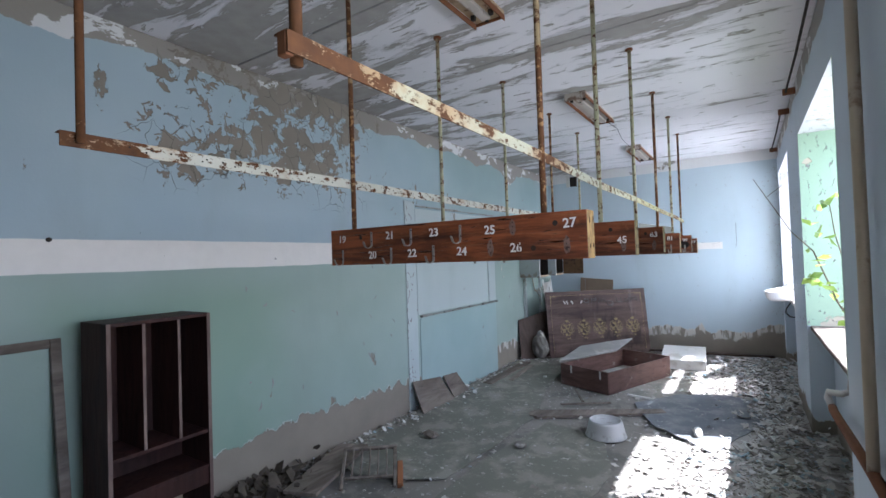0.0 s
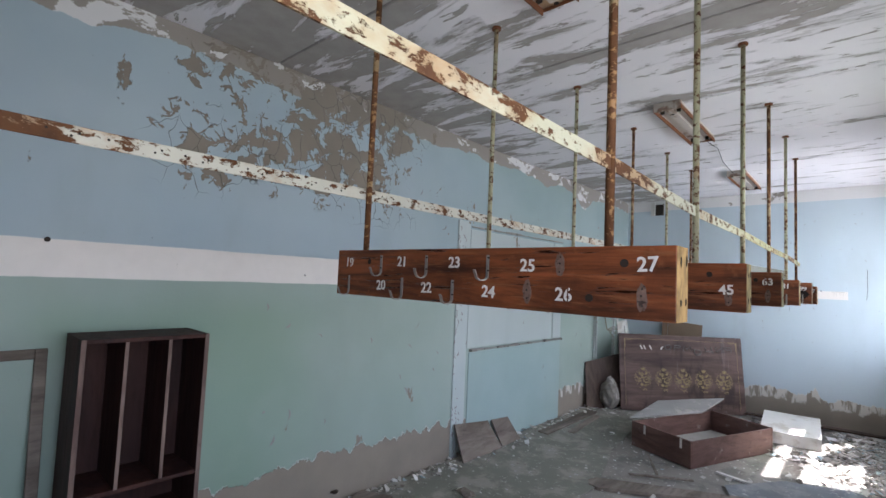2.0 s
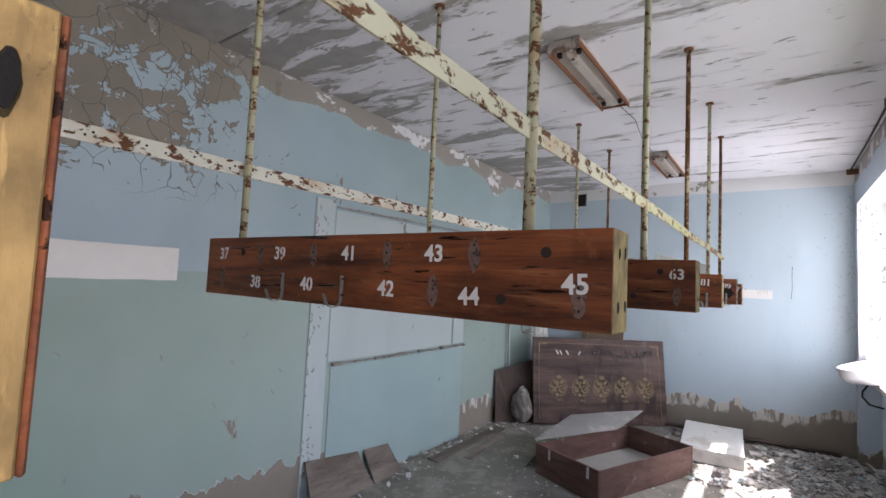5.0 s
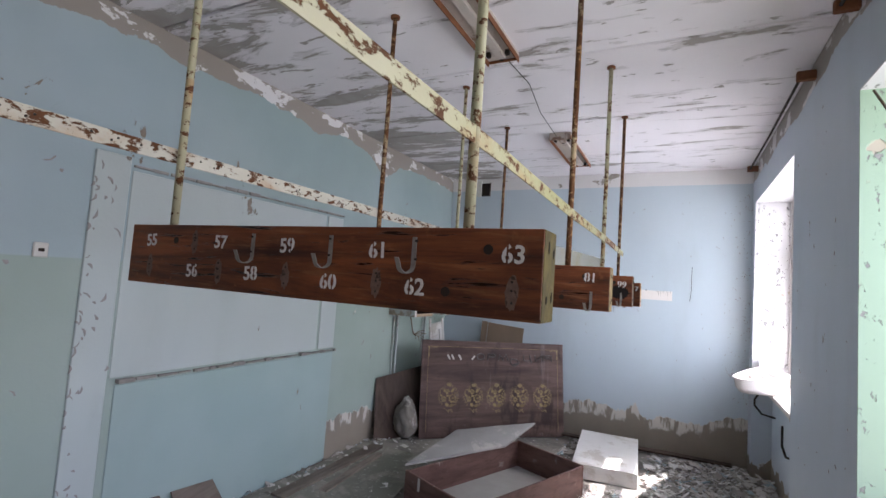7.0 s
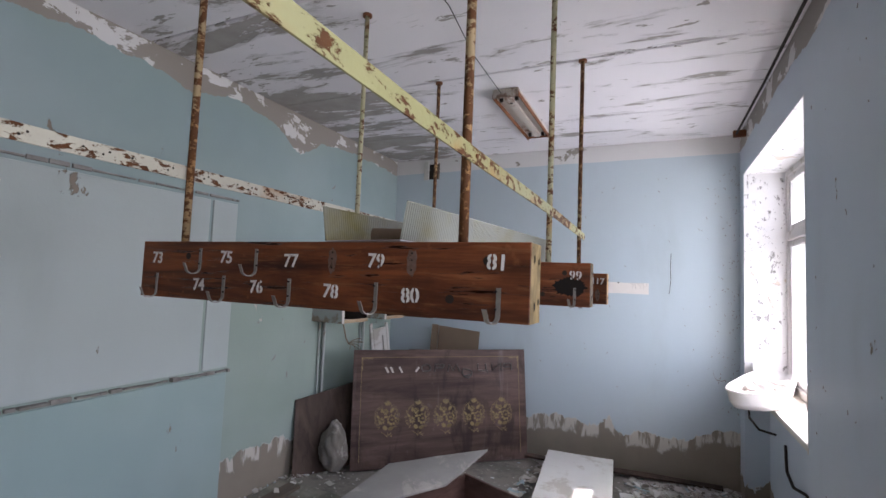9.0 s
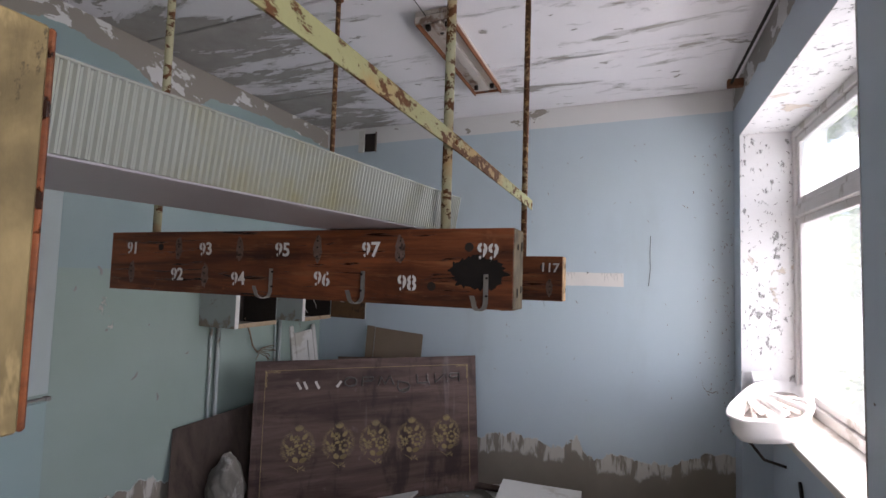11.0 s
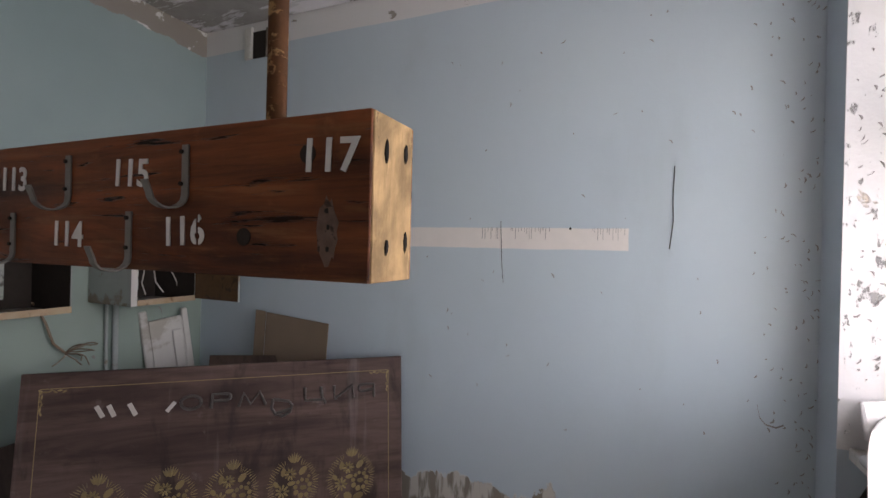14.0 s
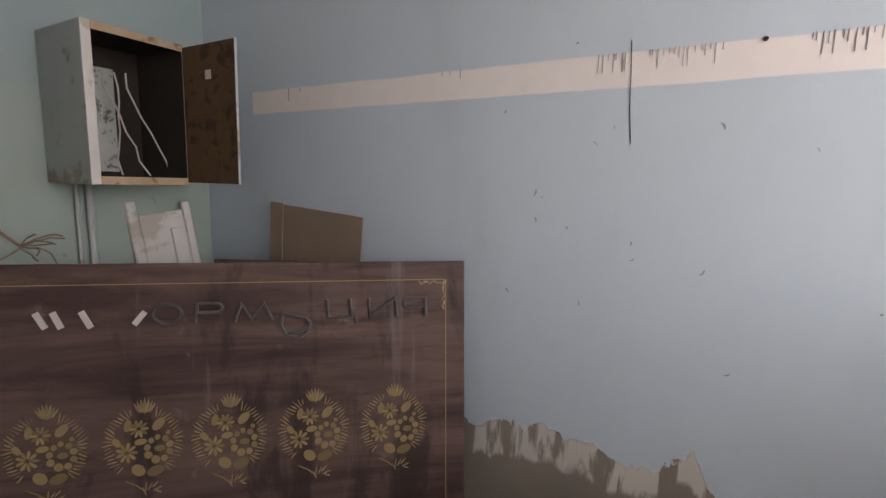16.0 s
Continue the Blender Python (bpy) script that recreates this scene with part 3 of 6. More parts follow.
def plywood(name, tone):
    """Bare weathered plywood: mottled, with short upright fibres, scratches and dark flecks."""
    g = Graph(name, 0.78)
    mottle = g.noise(11.0, 7, None, 0.62, 0.4)
    fibre = g.noise(60.0, 6, (1, 1, 0.2), 0.65, 0.3, (2, 5, 1))
    c = g.mix(g.step(mottle, 0.34, 0.68), tuple(v * 0.45 for v in tone), tuple(v * 1.15 for v in tone))
    c = g.mix(g.math("MULTIPLY", g.step(fibre, 0.50, 0.68), 0.5), c, tuple(v * 0.45 for v in tone))
    c = g.mix(g.math("MULTIPLY", g.step(g.noise(85.0, 4, (1, 1, 0.3), 0.6, 0.2, (7, 1, 3)), 0.40, 0.30), 0.5), c, tuple(min(1, v * 1.6) for v in tone))
    c = g.mix(g.math("MULTIPLY", g.step(g.noise(42.0, 6, (1, 1, 0.6), 0.7, 0.2, (4, 4, 9)), 0.63, 0.68), 0.85), c, tuple(v * 0.2 for v in tone))
    return g.done(c, g.math("ADD", fibre, mottle), 0.0012)


def coat_rack(i):
    first, high, low, behind = RACKS[i]
    y, xm, dx = BOX_Y[i], (BOX_LEFT[i] + BOX_RIGHT[i]) / 2, NUMBER_SHIFT[i]
    rack = thing("coat_rack", (xm, y, BOX_FOOT[i]), "hanging red-brown wooden coat rack with white stencilled numbers", "coat rack", "hanging coat racks")
    hx, h = (BOX_RIGHT[i] - BOX_LEFT[i]) / 2, BOX_H
    part("front_board", block(-hx, hx, 0, 0.004, 0, h, 0.001), M_BOARD, rack)
    part("back_board", block(-hx, hx, BOX_D - 0.003, BOX_D, 0, h, 0.001), M_BOARD, rack)
    part("top_board", block(-hx + 0.012, hx - 0.012, 0.0043, BOX_D - 0.0033, h - 0.016, h - 0.002), M_BOARD, rack)
    g = CAP_TONES[i]
    mat = plywood("plywood_end_%s" % "abcdef"[i], g)
    for sx, nm in ((1, "end_cap"), (-1, "end_cap")):
        part(nm, block(hx - 0.016 if sx > 0 else -hx - 0.001, hx + 0.001 if sx > 0 else -hx + 0.016, 0.0043, BOX_D - 0.0033, 0.0, h, 0.001), mat, rack, "bare plywood end cap")
    rng0 = random.Random(80 + i)
    for sy in (0.03, BOX_D - 0.02):
        for sz in (0.04, 0.132):
            bm = blot(0.0, 0.0, 0.0034, rng0.uniform(0.006, 0.011), i * 9 + int(sy * 900 + sz * 70), 17)
            bmesh.ops.rotate(bm, cent=(0, 0, 0), matrix=Matrix.Rotation(radians(90), 3, "Z"), verts=bm.verts)
            bmesh.ops.translate(bm, vec=(hx + 0.0012, sy + rng0.uniform(-0.004, 0.004), sz + rng0.uniform(-0.006, 0.006)), verts=bm.verts)
            core = bm.copy()
            mid = sum((v.co for v in bm.verts), Vector()) / len(bm.verts)
            bmesh.ops.scale(bm, vec=(0.3, 1.25, 1.2), space=Matrix.Translation(-mid), verts=bm.verts)
            rim = part("hole_stain", bm, M_RIM, rack, "dark stain round a screw hole")
            bmesh.ops.translate(core, vec=(0.0005, 0, 0.001), verts=core.verts)
            part("screw_hole", core, M_SOOT, rim)
    for px, pz in ((-0.522, 0.128), (-0.606, 0.043), (-1.45, 0.125)):
        bm = tube([(px - xm + 0.003 * (i % 3), 0.004, pz), (px - xm + 0.003 * (i % 3), -0.0012, pz)], 0.0098, 14)
        part("dark_plug", bm, M_DARK, rack)
    rng = random.Random(40 + i)
    for c, x in enumerate(COLS):
        x += dx
        if i == 4 and c > 3:
            x += (0.026, 0.016, 0.02, 0.02, 0.0)[c - 4]
        if i == 1:
            x += (0.0, -0.018, -0.018, -0.02, 0.012, 0.002, 0.0, -0.008, -0.006)[c]
        if i == 0 and c > 6:
            x += 0.012
        z = (0.121 if c % 2 == 0 else 0.045) + rng.uniform(-0.004, 0.004)
        if i == 1 and c == 8:
            z = 0.074
        bm = stencil(str(first + c), 0.034)
        bmesh.ops.rotate(bm, cent=(0, 0, 0), matrix=Matrix.Rotation(radians(rng.uniform(-4, 4)), 3, "Y"), verts=bm.verts)
        bmesh.ops.translate(bm, vec=(x - xm, -0.0012, z), verts=bm.verts)
        part("number", bm, M_NUMBER, rack, "white stencilled number %d" % (first + c))
    for c, x in enumerate(COLS):
        x += dx
        if (c % 2 and c in high) or (c % 2 == 0 and c in low):
            continue
        zc = 0.122 if c % 2 else 0.05
        mark = part("hook_mark", blot(x - xm, zc, 0.0135, 0.034, i * 20 + c, 22), M_SMUDGE, rack, "pale scar of a lost hook")
        for dz in (-0.018, 0.004, 0.02):
            part("screw_hole", tube([(x - xm + rng.uniform(-0.002, 0.002), 0.0, zc + dz), (x - xm, -0.0016, zc + dz)], 0.0026, 7), M_DARK, mark)
    if i == 4:
        part("black_stain", blot(-0.498 - xm, 0.074, 0.066, 0.038, 77, 60), M_SOOT, rack, "black scorched stain")
    for cols, top, side, yy in ((high, 0.148, -1, -0.0025), (low, 0.072, -1, -0.0025), (behind, 0.066, 1, BOX_D + 0.0025)):
        for c in cols:
            bm = hook_bm(side)
            bmesh.ops.rotate(bm, cent=(0, 0, 0), matrix=Matrix.Rotation(radians(rng.uniform(-7, 7)), 3, "Z"), verts=bm.verts)
            bmesh.ops.translate(bm, vec=(COLS[c] + dx - xm + rng.uniform(-0.006, 0.006) + (0.012 if side > 0 else 0), yy, top), verts=bm.verts)
            hk = part("hook", bm, M_STEEL, rack, "dull steel coat hook")
            for dz in (-0.008, -0.045):
                hb = tube([(COLS[c] + dx - xm, yy - 0.004 * -side, top + dz), (COLS[c] + dx - xm, yy + 0.001 * -side, top + dz)], 0.0026, 7)
                part("screw", hb, M_DARK, hk)
    return rack


for i in range(6):
    coat_rack(i)


def hanger_rod(x, y, z0, paint=M_ROD):
    rod = tagged(part("hanger_rod", tube([(x, y, z0), (x, y, (z0 + ZC) / 2), (x, y, ZC)], 0.0115, 12), paint, smooth=True), "rusty cream-painted steel hanger rod fixed to the ceiling", "rod", "hanger rods")
    part("ceiling_collar", tube([(x, y, ZC - 0.012), (x, y, ZC + 0.001)], 0.024, 12), M_RUST, rod)
    return rod


for y, z, xr, paint in zip(BOX_Y, BOX_FOOT, BOX_RIGHT, (M_ROD, M_ROD_PALE, M_ROD_PALE, M_ROD, M_ROD_PALE, M_ROD)):
    hanger_rod(max(xr - 0.168, -0.60), y + 0.044, z + BOX_H - 0.012, paint)
    hanger_rod(ROD_XL, y + 0.044, z + BOX_H - 0.012, paint)
hanger_rod(-0.60, 0.615, 1.89)
hanger_rod(-1.53, 0.62, 1.91)


def rail(x, z, side, y0, y1, label, mat, holes):
    """A perforated steel angle that ties the rods together."""
    ob = thing("rail", (x, y0, z), label, "rail", "perforated steel rails")
    part("upright_leg", block(-0.002, 0.002, 0, y1 - y0, -0.022, 0.022, 0.0008), mat, ob)
    part("flat_leg", block(0.0021 if side > 0 else -0.030, 0.030 if side > 0 else -0.0021, 0, y1 - y0, 0.0175, 0.0215, 0.0008), mat, ob)
    y, k = 0.05, 0
    while holes and y < y1 - y0 - 0.03:
        for dz in ((0.006,) if k % 2 else (-0.008, 0.008)):
            bmh = tube([(0.0015, y + dz, dz * 0.6), (0.0027, y + dz, dz * 0.6)], 0.0034, 8)
            part("bolt_hole", bmh, M_DARK, ob)
        y, k = y + (0.062 if k % 3 else 0.12), k + 1
    return ob




def sagging_rail():
    """The cream rail droops a little between its ends."""
    line = [(0.575, 1.914), (1.7, 1.912), (2.5, 1.897), (3.6, 1.907), (4.45, 1.901), (5.4, 1.905), (6.235, 1.895)]
    ob = tagged(part("rail", strip([(-0.575, y, z) for y, z in line], (0, 0, 1), 0.037, 0.004), M_RAIL), "cream-painted rusty steel rail above the racks", "rail", "perforated steel rails")
    part("flat_leg", strip([(-0.592, y, z + 0.0165) for y, z in line], (1, 0, 0), 0.0298, 0.0036), M_RAIL, ob)
    part("end_bracket", block(-0.600, -0.5775, 0.574, 0.592, 1.892, 1.934, 0.002), M_RUST, ob, "rusty end bracket")
    for y in BOX_Y:
        z = float(np.interp(y + 0.046, [q[0] for q in line], [q[1] for q in line]))
        part("bolt", tube([(-0.5732, y + 0.046, z), (-0.569, y + 0.046, z)], 0.006, 6), M_RUST, ob)
    return ob


sagging_rail()
rail(-1.546, 1.920, -1, 0.575, 6.235, "white-painted rusty perforated steel rail", M_RAIL_WHITE, True)


# ---- ceiling lamps ----
M_LAMP = plain("dirty_lamp_enamel", (0.44, 0.38, 0.33), (0.56, 0.50, 0.46), 0.6, 0, 7, 0.0008, (0.15, 0.07, 0.035))
def ceiling_lamp(y, tone):
    lamp = thing("ceiling_lamp", (-1.14, y, ZC), "stripped fluorescent ceiling lamp with rusty open housing", "lamp", "fluorescent ceiling lamps")
    L, W = 1.0, 0.09
    part("tray", block(-W, W, 0, L, -0.028, -0.001, 0.004), tone, lamp)
    part("side_flange", block(-W - 0.004, -W + 0.002, 0.004, L - 0.004, -0.062, -0.0285, 0.001), M_RUST, lamp)
    part("side_flange", block(W - 0.002, W + 0.004, 0.004, L - 0.004, -0.062, -0.0285, 0.001), M_RUST, lamp)
    part("end_plate", block(-W, W, 0.0, 0.006, -0.066, -0.0285, 0.001), tone, lamp)
    part("end_plate", block(-W, W, L - 0.006, L, -0.045, -0.0285, 0.001), M_RUST, lamp)
    part("spine", block(-0.028, 0.028, 0.05, L - 0.05, -0.05, -0.0285, 0.003), M_LAMP, lamp)
    for yy in (0.09, L - 0.1):
        for xx in (-0.055, 0.055):
            part("tube_holder", block(xx - 0.012, xx + 0.012, yy - 0.012, yy + 0.012, -0.056, -0.0285, 0.002), M_DARK, lamp)
        part("cable_hole", tube([(0, yy + 0.06, -0.0495), (0, yy + 0.06, -0.0512)], 0.012, 12), M_DARK, lamp)
    return lamp


for y, tone in ((1.46, M_RUSTBOX), (4.02, M_LAMP), (6.44, M_LAMP)):
    ceiling_lamp(y, tone)


# ---- left side of the room ----
def open_cabinet():
    c = thing("open_cabinet", (-2.47, 1.03, 0), "dark brown wooden open cabinet with three upright bays", "cabinet")
    D, W, H, t = 0.29, 0.50, 1.292, 0.018
    part("side_panel", block(-D, -0.0005, 0, t, 0, H, 0.001), M_CABINET, c)
    part("side_panel", block(-D, -0.0005, W - t, W, 0, H, 0.001), M_CABINET, c)
    part("top_panel", block(-D, -0.001, t + 0.0005, W - t - 0.0005, H - t, H - 0.001, 0.001), M_CABINET, c)
    part("back_panel", block(-D, -D + 0.006, t + 0.0005, W - t - 0.0005, 0.30, H - t - 0.0005), M_CABINET, c)
    for z in (0.655, 0.465):
        part("shelf", block(-D + 0.007, -0.006, t + 0.0005, W - t - 0.0005, z - t, z, 0.001), M_CABINET, c, "dusty shelf")
    for y in (0.155, 0.325):
        part("divider", block(-D + 0.007, -0.002, y, y + 0.014, 0.6555, H - t - 0.0005), M_CABINET, c)
        part("divider_edge", block(-0.0019, 0.0006, y, y + 0.014, 0.6555, H - t - 0.0005), M_EDGE, c)
    part("apron", block(-0.03, -0.012, t + 0.0005, W - t - 0.0005, 0.36, 0.4465), M_CABINET, c)
    part("edge_strip", block(-0.0004, 0.002, 0, t, 0, H), M_EDGE, c)
    part("edge_strip", block(-0.0004, 0.002, W - t, W, 0, H), M_EDGE, c)
    return c


open_cabinet()


def leaning_frame():
    m = Matrix.Translation((-2.70, 0.30, 0.0)) @ Matrix.Rotation(radians(-8.0), 4, "Y")
    f = thing("picture_frame", (0, 0, 0), "empty grey wooden frame leaning against the wall", "frame", m=m)
    W, H, b, d = 0.685, 1.225, 0.045, 0.026
    part("stile", block(-d, 0, 0, b, 0, H, 0.003), M_OLDWOOD, f)
    part("stile", block(-d, 0, W - b, W, 0, H, 0.003), M_OLDWOOD, f)
    part("top_bar", block(-d, -0.001, b + 0.0005, W - b - 0.0005, H - b, H, 0.003), M_OLDWOOD, f)
    part("bottom_bar", block(-d, -0.001, b + 0.0005, W - b - 0.0005, 0.002, b, 0.003), M_OLDWOOD, f)
    return f


leaning_frame()


# ---- left wall: the blocked hatch ----
M_HATCH_LOW = painted_wall("teal_hatch_paint", (0.29, 0.385, 0.375), (0.29, 0.385, 0.375), 1, -0.2, 0.05, None, None, None, 0.69)
M_HATCH_UP = painted_wall("pale_hatch_paint", (0.42, 0.47, 0.465), (0.42, 0.47, 0.465), 1, -0.2, 0.05, None, None, None, 0.66)


def rough_strip(y0, y1, z, depth, seed, bm=None):
    """A broken ledge of crumbling plaster along the wall."""
    bm, rng = bm or bmesh.new(), random.Random(seed)
    y = y0
    while y < y1:
        w = rng.uniform(0.03, 0.12)
        d, h = depth * rng.uniform(0.4, 1.0), rng.uniform(0.006, 0.020)
        block(XL + 0.006, XL + 0.009 + d, y, min(y + w, y1), z - h * 0.5, z + h * rng.uniform(0.4, 0.8), 0.002, bm=bm)
        y += w + rng.uniform(0.0, 0.02)
    return bm


hatch = tagged(part("hatch", block(XL - 0.05, XL + 0.008, 4.06, 5.83, 0.0, 0.925, 0.003), M_HATCH_LOW), "boarded-up serving hatch painted over in teal and white", "hatch", kind="structure")
part("upper_panel", block(XL - 0.05, XL + 0.005, 4.03, 5.615, 0.965, 2.09, 0.003), M_HATCH_UP, hatch, "pale painted upper panel")
part("jamb_strip", block(XL - 0.05, XL + 0.010, 5.635, 5.83, 0.965, 2.09, 0.003), M_HATCH_UP, hatch)
part("pilaster", block(XL - 0.05, XL + 0.012, 3.84, 4.015, 0.0, 2.16, 0.004), M_HATCH_UP, hatch)
# ledge plaster is coloured dark to include the shadow gap along it
part("broken_ledge", rough_strip(4.06, 5.83, 0.945, 0.04, 5), plain("ledge_plaster_and_gap_shade", (0.10, 0.09, 0.08), (0.40, 0.38, 0.35), 0.9, 0, 14), hatch, "crumbling plaster ledge")
part("broken_head", rough_strip(4.03, 5.83, 2.115, 0.012, 6), plain("crumbled_head_plaster", (0.16, 0.15, 0.14), (0.44, 0.43, 0.41), 0.9, 0, 14), hatch)

# ---- the sign in the far corner ----
SU, SN = Vector((0.755, 0.656, 0)), Vector((-0.656, 0.755, 0))
SV = (SN * 0.13 + Vector((0, 0, 0.97))).normalized()
SY = SV.cross(SU)
SIGN = Matrix(((SU.x, SY.x, SV.x, -2.483), (SU.y, SY.y, SV.y, 6.785), (SU.z, SY.z, SV.z, 0.012), (0, 0, 0, 1)))
M_LETTER = plain("grey_raised_letter", (0.05, 0.043, 0.039), (0.115, 0.10, 0.09), 0.3, 0, 30)
M_PALE_BAR = plain("pale_letter_remnant", (0.46, 0.42, 0.38), (0.58, 0.54, 0.5), 0.8, 0, 30)


def gilt_mat():
    g = Graph("dull_gilt_ornament", 0.5)
    c = g.mix(g.island(), (0.17, 0.122, 0.052), (0.34, 0.255, 0.112))
    return g.done(g.mix(g.step(g.noise(5, 6), 0.55, 0.7), c, (0.13, 0.10, 0.07)), g.noise(60, 3), 0.0006)


M_GILT = gilt_mat()


def leaf_disc(bm, x, z, a, b, ang, y=-0.0025, n=10, point=False):
    """A thin raised oval, or a pointed leaf, on the sign's face."""
    ca, sa, front, back = math.cos(ang), math.sin(ang), [], []
    for k in range(n):
        t = 2 * math.pi * k / n
        px, pz = a * math.cos(t), b * math.sin(t)
        if point:
            pz *= 1 - 0.55 * max(0.0, math.cos(t))
        q = (x + px * ca - pz * sa, z + px * sa + pz * ca)
        front.append(bm.verts.new((q[0], y, q[1])))
        back.append(bm.verts.new((q[0], 0.0, q[1])))
    bm.faces.new(front)
    for k in range(n):
        bm.faces.new((front[k], back[k], back[(k + 1) % n], front[(k + 1) % n]))


def bouquet_bm(seed):
    """Two flowers, berries, leaves, a plume and a feathered rim, each piece apart from the next."""
    bm, rng = bmesh.new(), random.Random(seed)
    u = 0.00057
    at = lambda cx, cy: ((cx - 230) * u, (330 - cy) * u)
    for cx, cy, r, n in ((205, 235, 50, 10), (145, 365, 56, 9)):
        x, z = at(cx, cy)
        for k in range(n):
            a = 2 * math.pi * k / n
            leaf_disc(bm, x + r * u * 0.6 * math.cos(a), z + r * u * 0.6 * math.sin(a), r * u * 0.42, r * u * 0.16, a + math.pi, point=True)
    for cx, cy, a, b, q in ((150, 215, 34, 18, 80), (305, 215, 40, 24, 48), (215, 308, 32, 17, 8), (95, 305, 28, 17, 125), (203, 465, 38, 30, 140), (290, 475, 46, 27, 20), (310, 350, 27, 17, 0)):
        leaf_disc(bm, *at(cx, cy), a * u, b * u, radians(q), n=12)
    for cx, cy, r in ((268, 305, 16), (248, 342, 18), (340, 298, 18), (362, 330, 19), (362, 372, 18), (253, 384, 21), (290, 412, 23), (335, 408, 19), (300, 287, 15), (354, 264, 13)):
        leaf_disc(bm, *at(cx, cy), r * u, r * u * 0.92, rng.uniform(0, 3), n=12)
    for k in range(7):
        a = radians(90 + (k - 3) * 11)
        x, z = at(236, 178)
        leaf_disc(bm, x + 0.040 * math.cos(a), z + 0.040 * math.sin(a), 0.026 - 0.003 * abs(k - 3), 0.0042, a, point=True)
    for k in range(46):
        a = radians(-48 + 276 * k / 45)
        if 72 < math.degrees(a) < 108:
            continue
        leaf_disc(bm, 0.102 * math.cos(a), 0.006 + 0.108 * math.sin(a), 0.015 + 0.004 * math.sin(k * 2.1), 0.0021, a + 0.35 * math.sin(k * 0.7), point=True, n=6)
    for cx, cy, l, q in ((165, 535, 34, 152), (205, 560, 30, 140), (232, 585, 24, 115), (240, 560, 30, 85), (262, 560, 26, 62), (285, 552, 24, 45), (300, 575, 26, 25), (305, 592, 16, -20)):
        leaf_disc(bm, *at(cx, cy), l * u, 0.0024, radians(q), point=True, n=6)
    return bm


def sign():
    s = thing("sign_board", (0, 0, 0), "brown veneered notice board with gilt flowers, leaning in the corner", "sign", m=SIGN)
    W, H = 1.617, 0.982
    part("board", block(0, W, 0.0, 0.022, 0, H, 0.002), M_SIGN, s)
    part("border_line", block(0.07, W - 0.07, -0.0006, 0.001, H - 0.066, H - 0.0635), M_GILT, s, "thin gilt border line")
    for x in (0.068, W - 0.07):
        part("border_line", block(x, x + 0.0025, -0.0006, 0.001, 0.06, H - 0.067), M_GILT, s)
    for x, d in ((0.095, 1), (W - 0.095, -1)):
        bm = bmesh.new()
        for k in range(6):
            leaf_disc(bm, x - d * 0.022 + d * 0.017 * k, H - 0.073 - 0.004 * (k % 2), 0.010, 0.004, 0.6 * d * (k % 3 - 1), y=-0.0015, n=8)
            leaf_disc(bm, x - d * 0.020 + d * 0.003 * (k % 2), H - 0.08 - 0.017 * k, 0.010, 0.004, 1.5 + 0.5 * (k % 3 - 1), y=-0.0015, n=8)
        part("corner_ornament", bm, M_GILT, s)
    c, h = 0.822, 0.033
    oval = [(0.655 + 0.042 * math.cos(t), c + 0.03 * math.sin(t)) for t in [2 * math.pi * k / 16 for k in range(17)]]
    letters = {
        "letter_o": [oval],
        "letter_r": [[(0.738, c - h), (0.742, c + 0.03), (0.80, c + 0.03)], [(0.80 + 0.018 * math.sin(t), c + 0.015 + 0.015 * math.cos(t)) for t in [math.pi * k / 8 for k in range(9)]] + [(0.745, c)]],
        "letter_m": [[(0.855, c - h), (0.875, c + 0.026), (0.905, c - 0.024), (0.945, c + 0.028), (0.972, c - h)]],
        "letter_ts": [[(1.148, c + h), (1.152, c - 0.028), (1.242, c - 0.028), (1.246, c - 0.05)], [(1.224, c + h), (1.232, c - 0.028)]],
        "letter_i": [[(1.288, c + h), (1.292, c - 0.03), (1.378, c + 0.033), (1.384, c - 0.03)]],
        "letter_ya": [[(1.486, c - h), (1.484, c + 0.03), (1.43, c + 0.03)] + [(1.425 - 0.016 * math.sin(t), c + 0.014 + 0.016 * math.cos(t)) for t in [math.pi * k / 8 for k in range(9)]] + [(1.482, c + 0.006)]],
        "fallen_letter": [[(1.005, 0.812), (1.075, 0.797), (1.092, 0.777), (1.083, 0.747), (1.05, 0.73), (1.015, 0.742), (0.998, 0.772), (1.005, 0.812)], [(1.02, 0.746), (1.084, 0.76)]],
    }
    for nm, lines in letters.items():
        bm = bmesh.new()
        for pts in lines:
            tube([(x - 0.012, -0.005, z) for x, z in pts], 0.0068, 8, bm=bm)
        part(nm, bm, M_LETTER, s)
    for x, a, l in ((0.574, -38, 0.05), (0.425, 28, 0.058), (0.346, 26, 0.055), (0.302, 30, 0.055)):
        m = Matrix.Translation((x - 0.012, 0, 0.81)) @ Matrix.Rotation(radians(-a), 4, "Y")
        part("letter_remnant", block(-0.0085, 0.0085, -0.008, -0.0005, -l / 2, l / 2, 0.001, m=m), M_PALE_BAR, s, "pale bar left from a lost letter")
    for k, x in enumerate((0.30, 0.57, 0.825, 1.092, 1.362)):
        bm = bouquet_bm(9 + k)
        bmesh.ops.translate(bm, vec=(x, -0.0002, 0.405), verts=bm.verts)
        part("flower_ornament", bm, M_GILT, s, "dull gilt bouquet inlaid in the board")
    return s


sign()


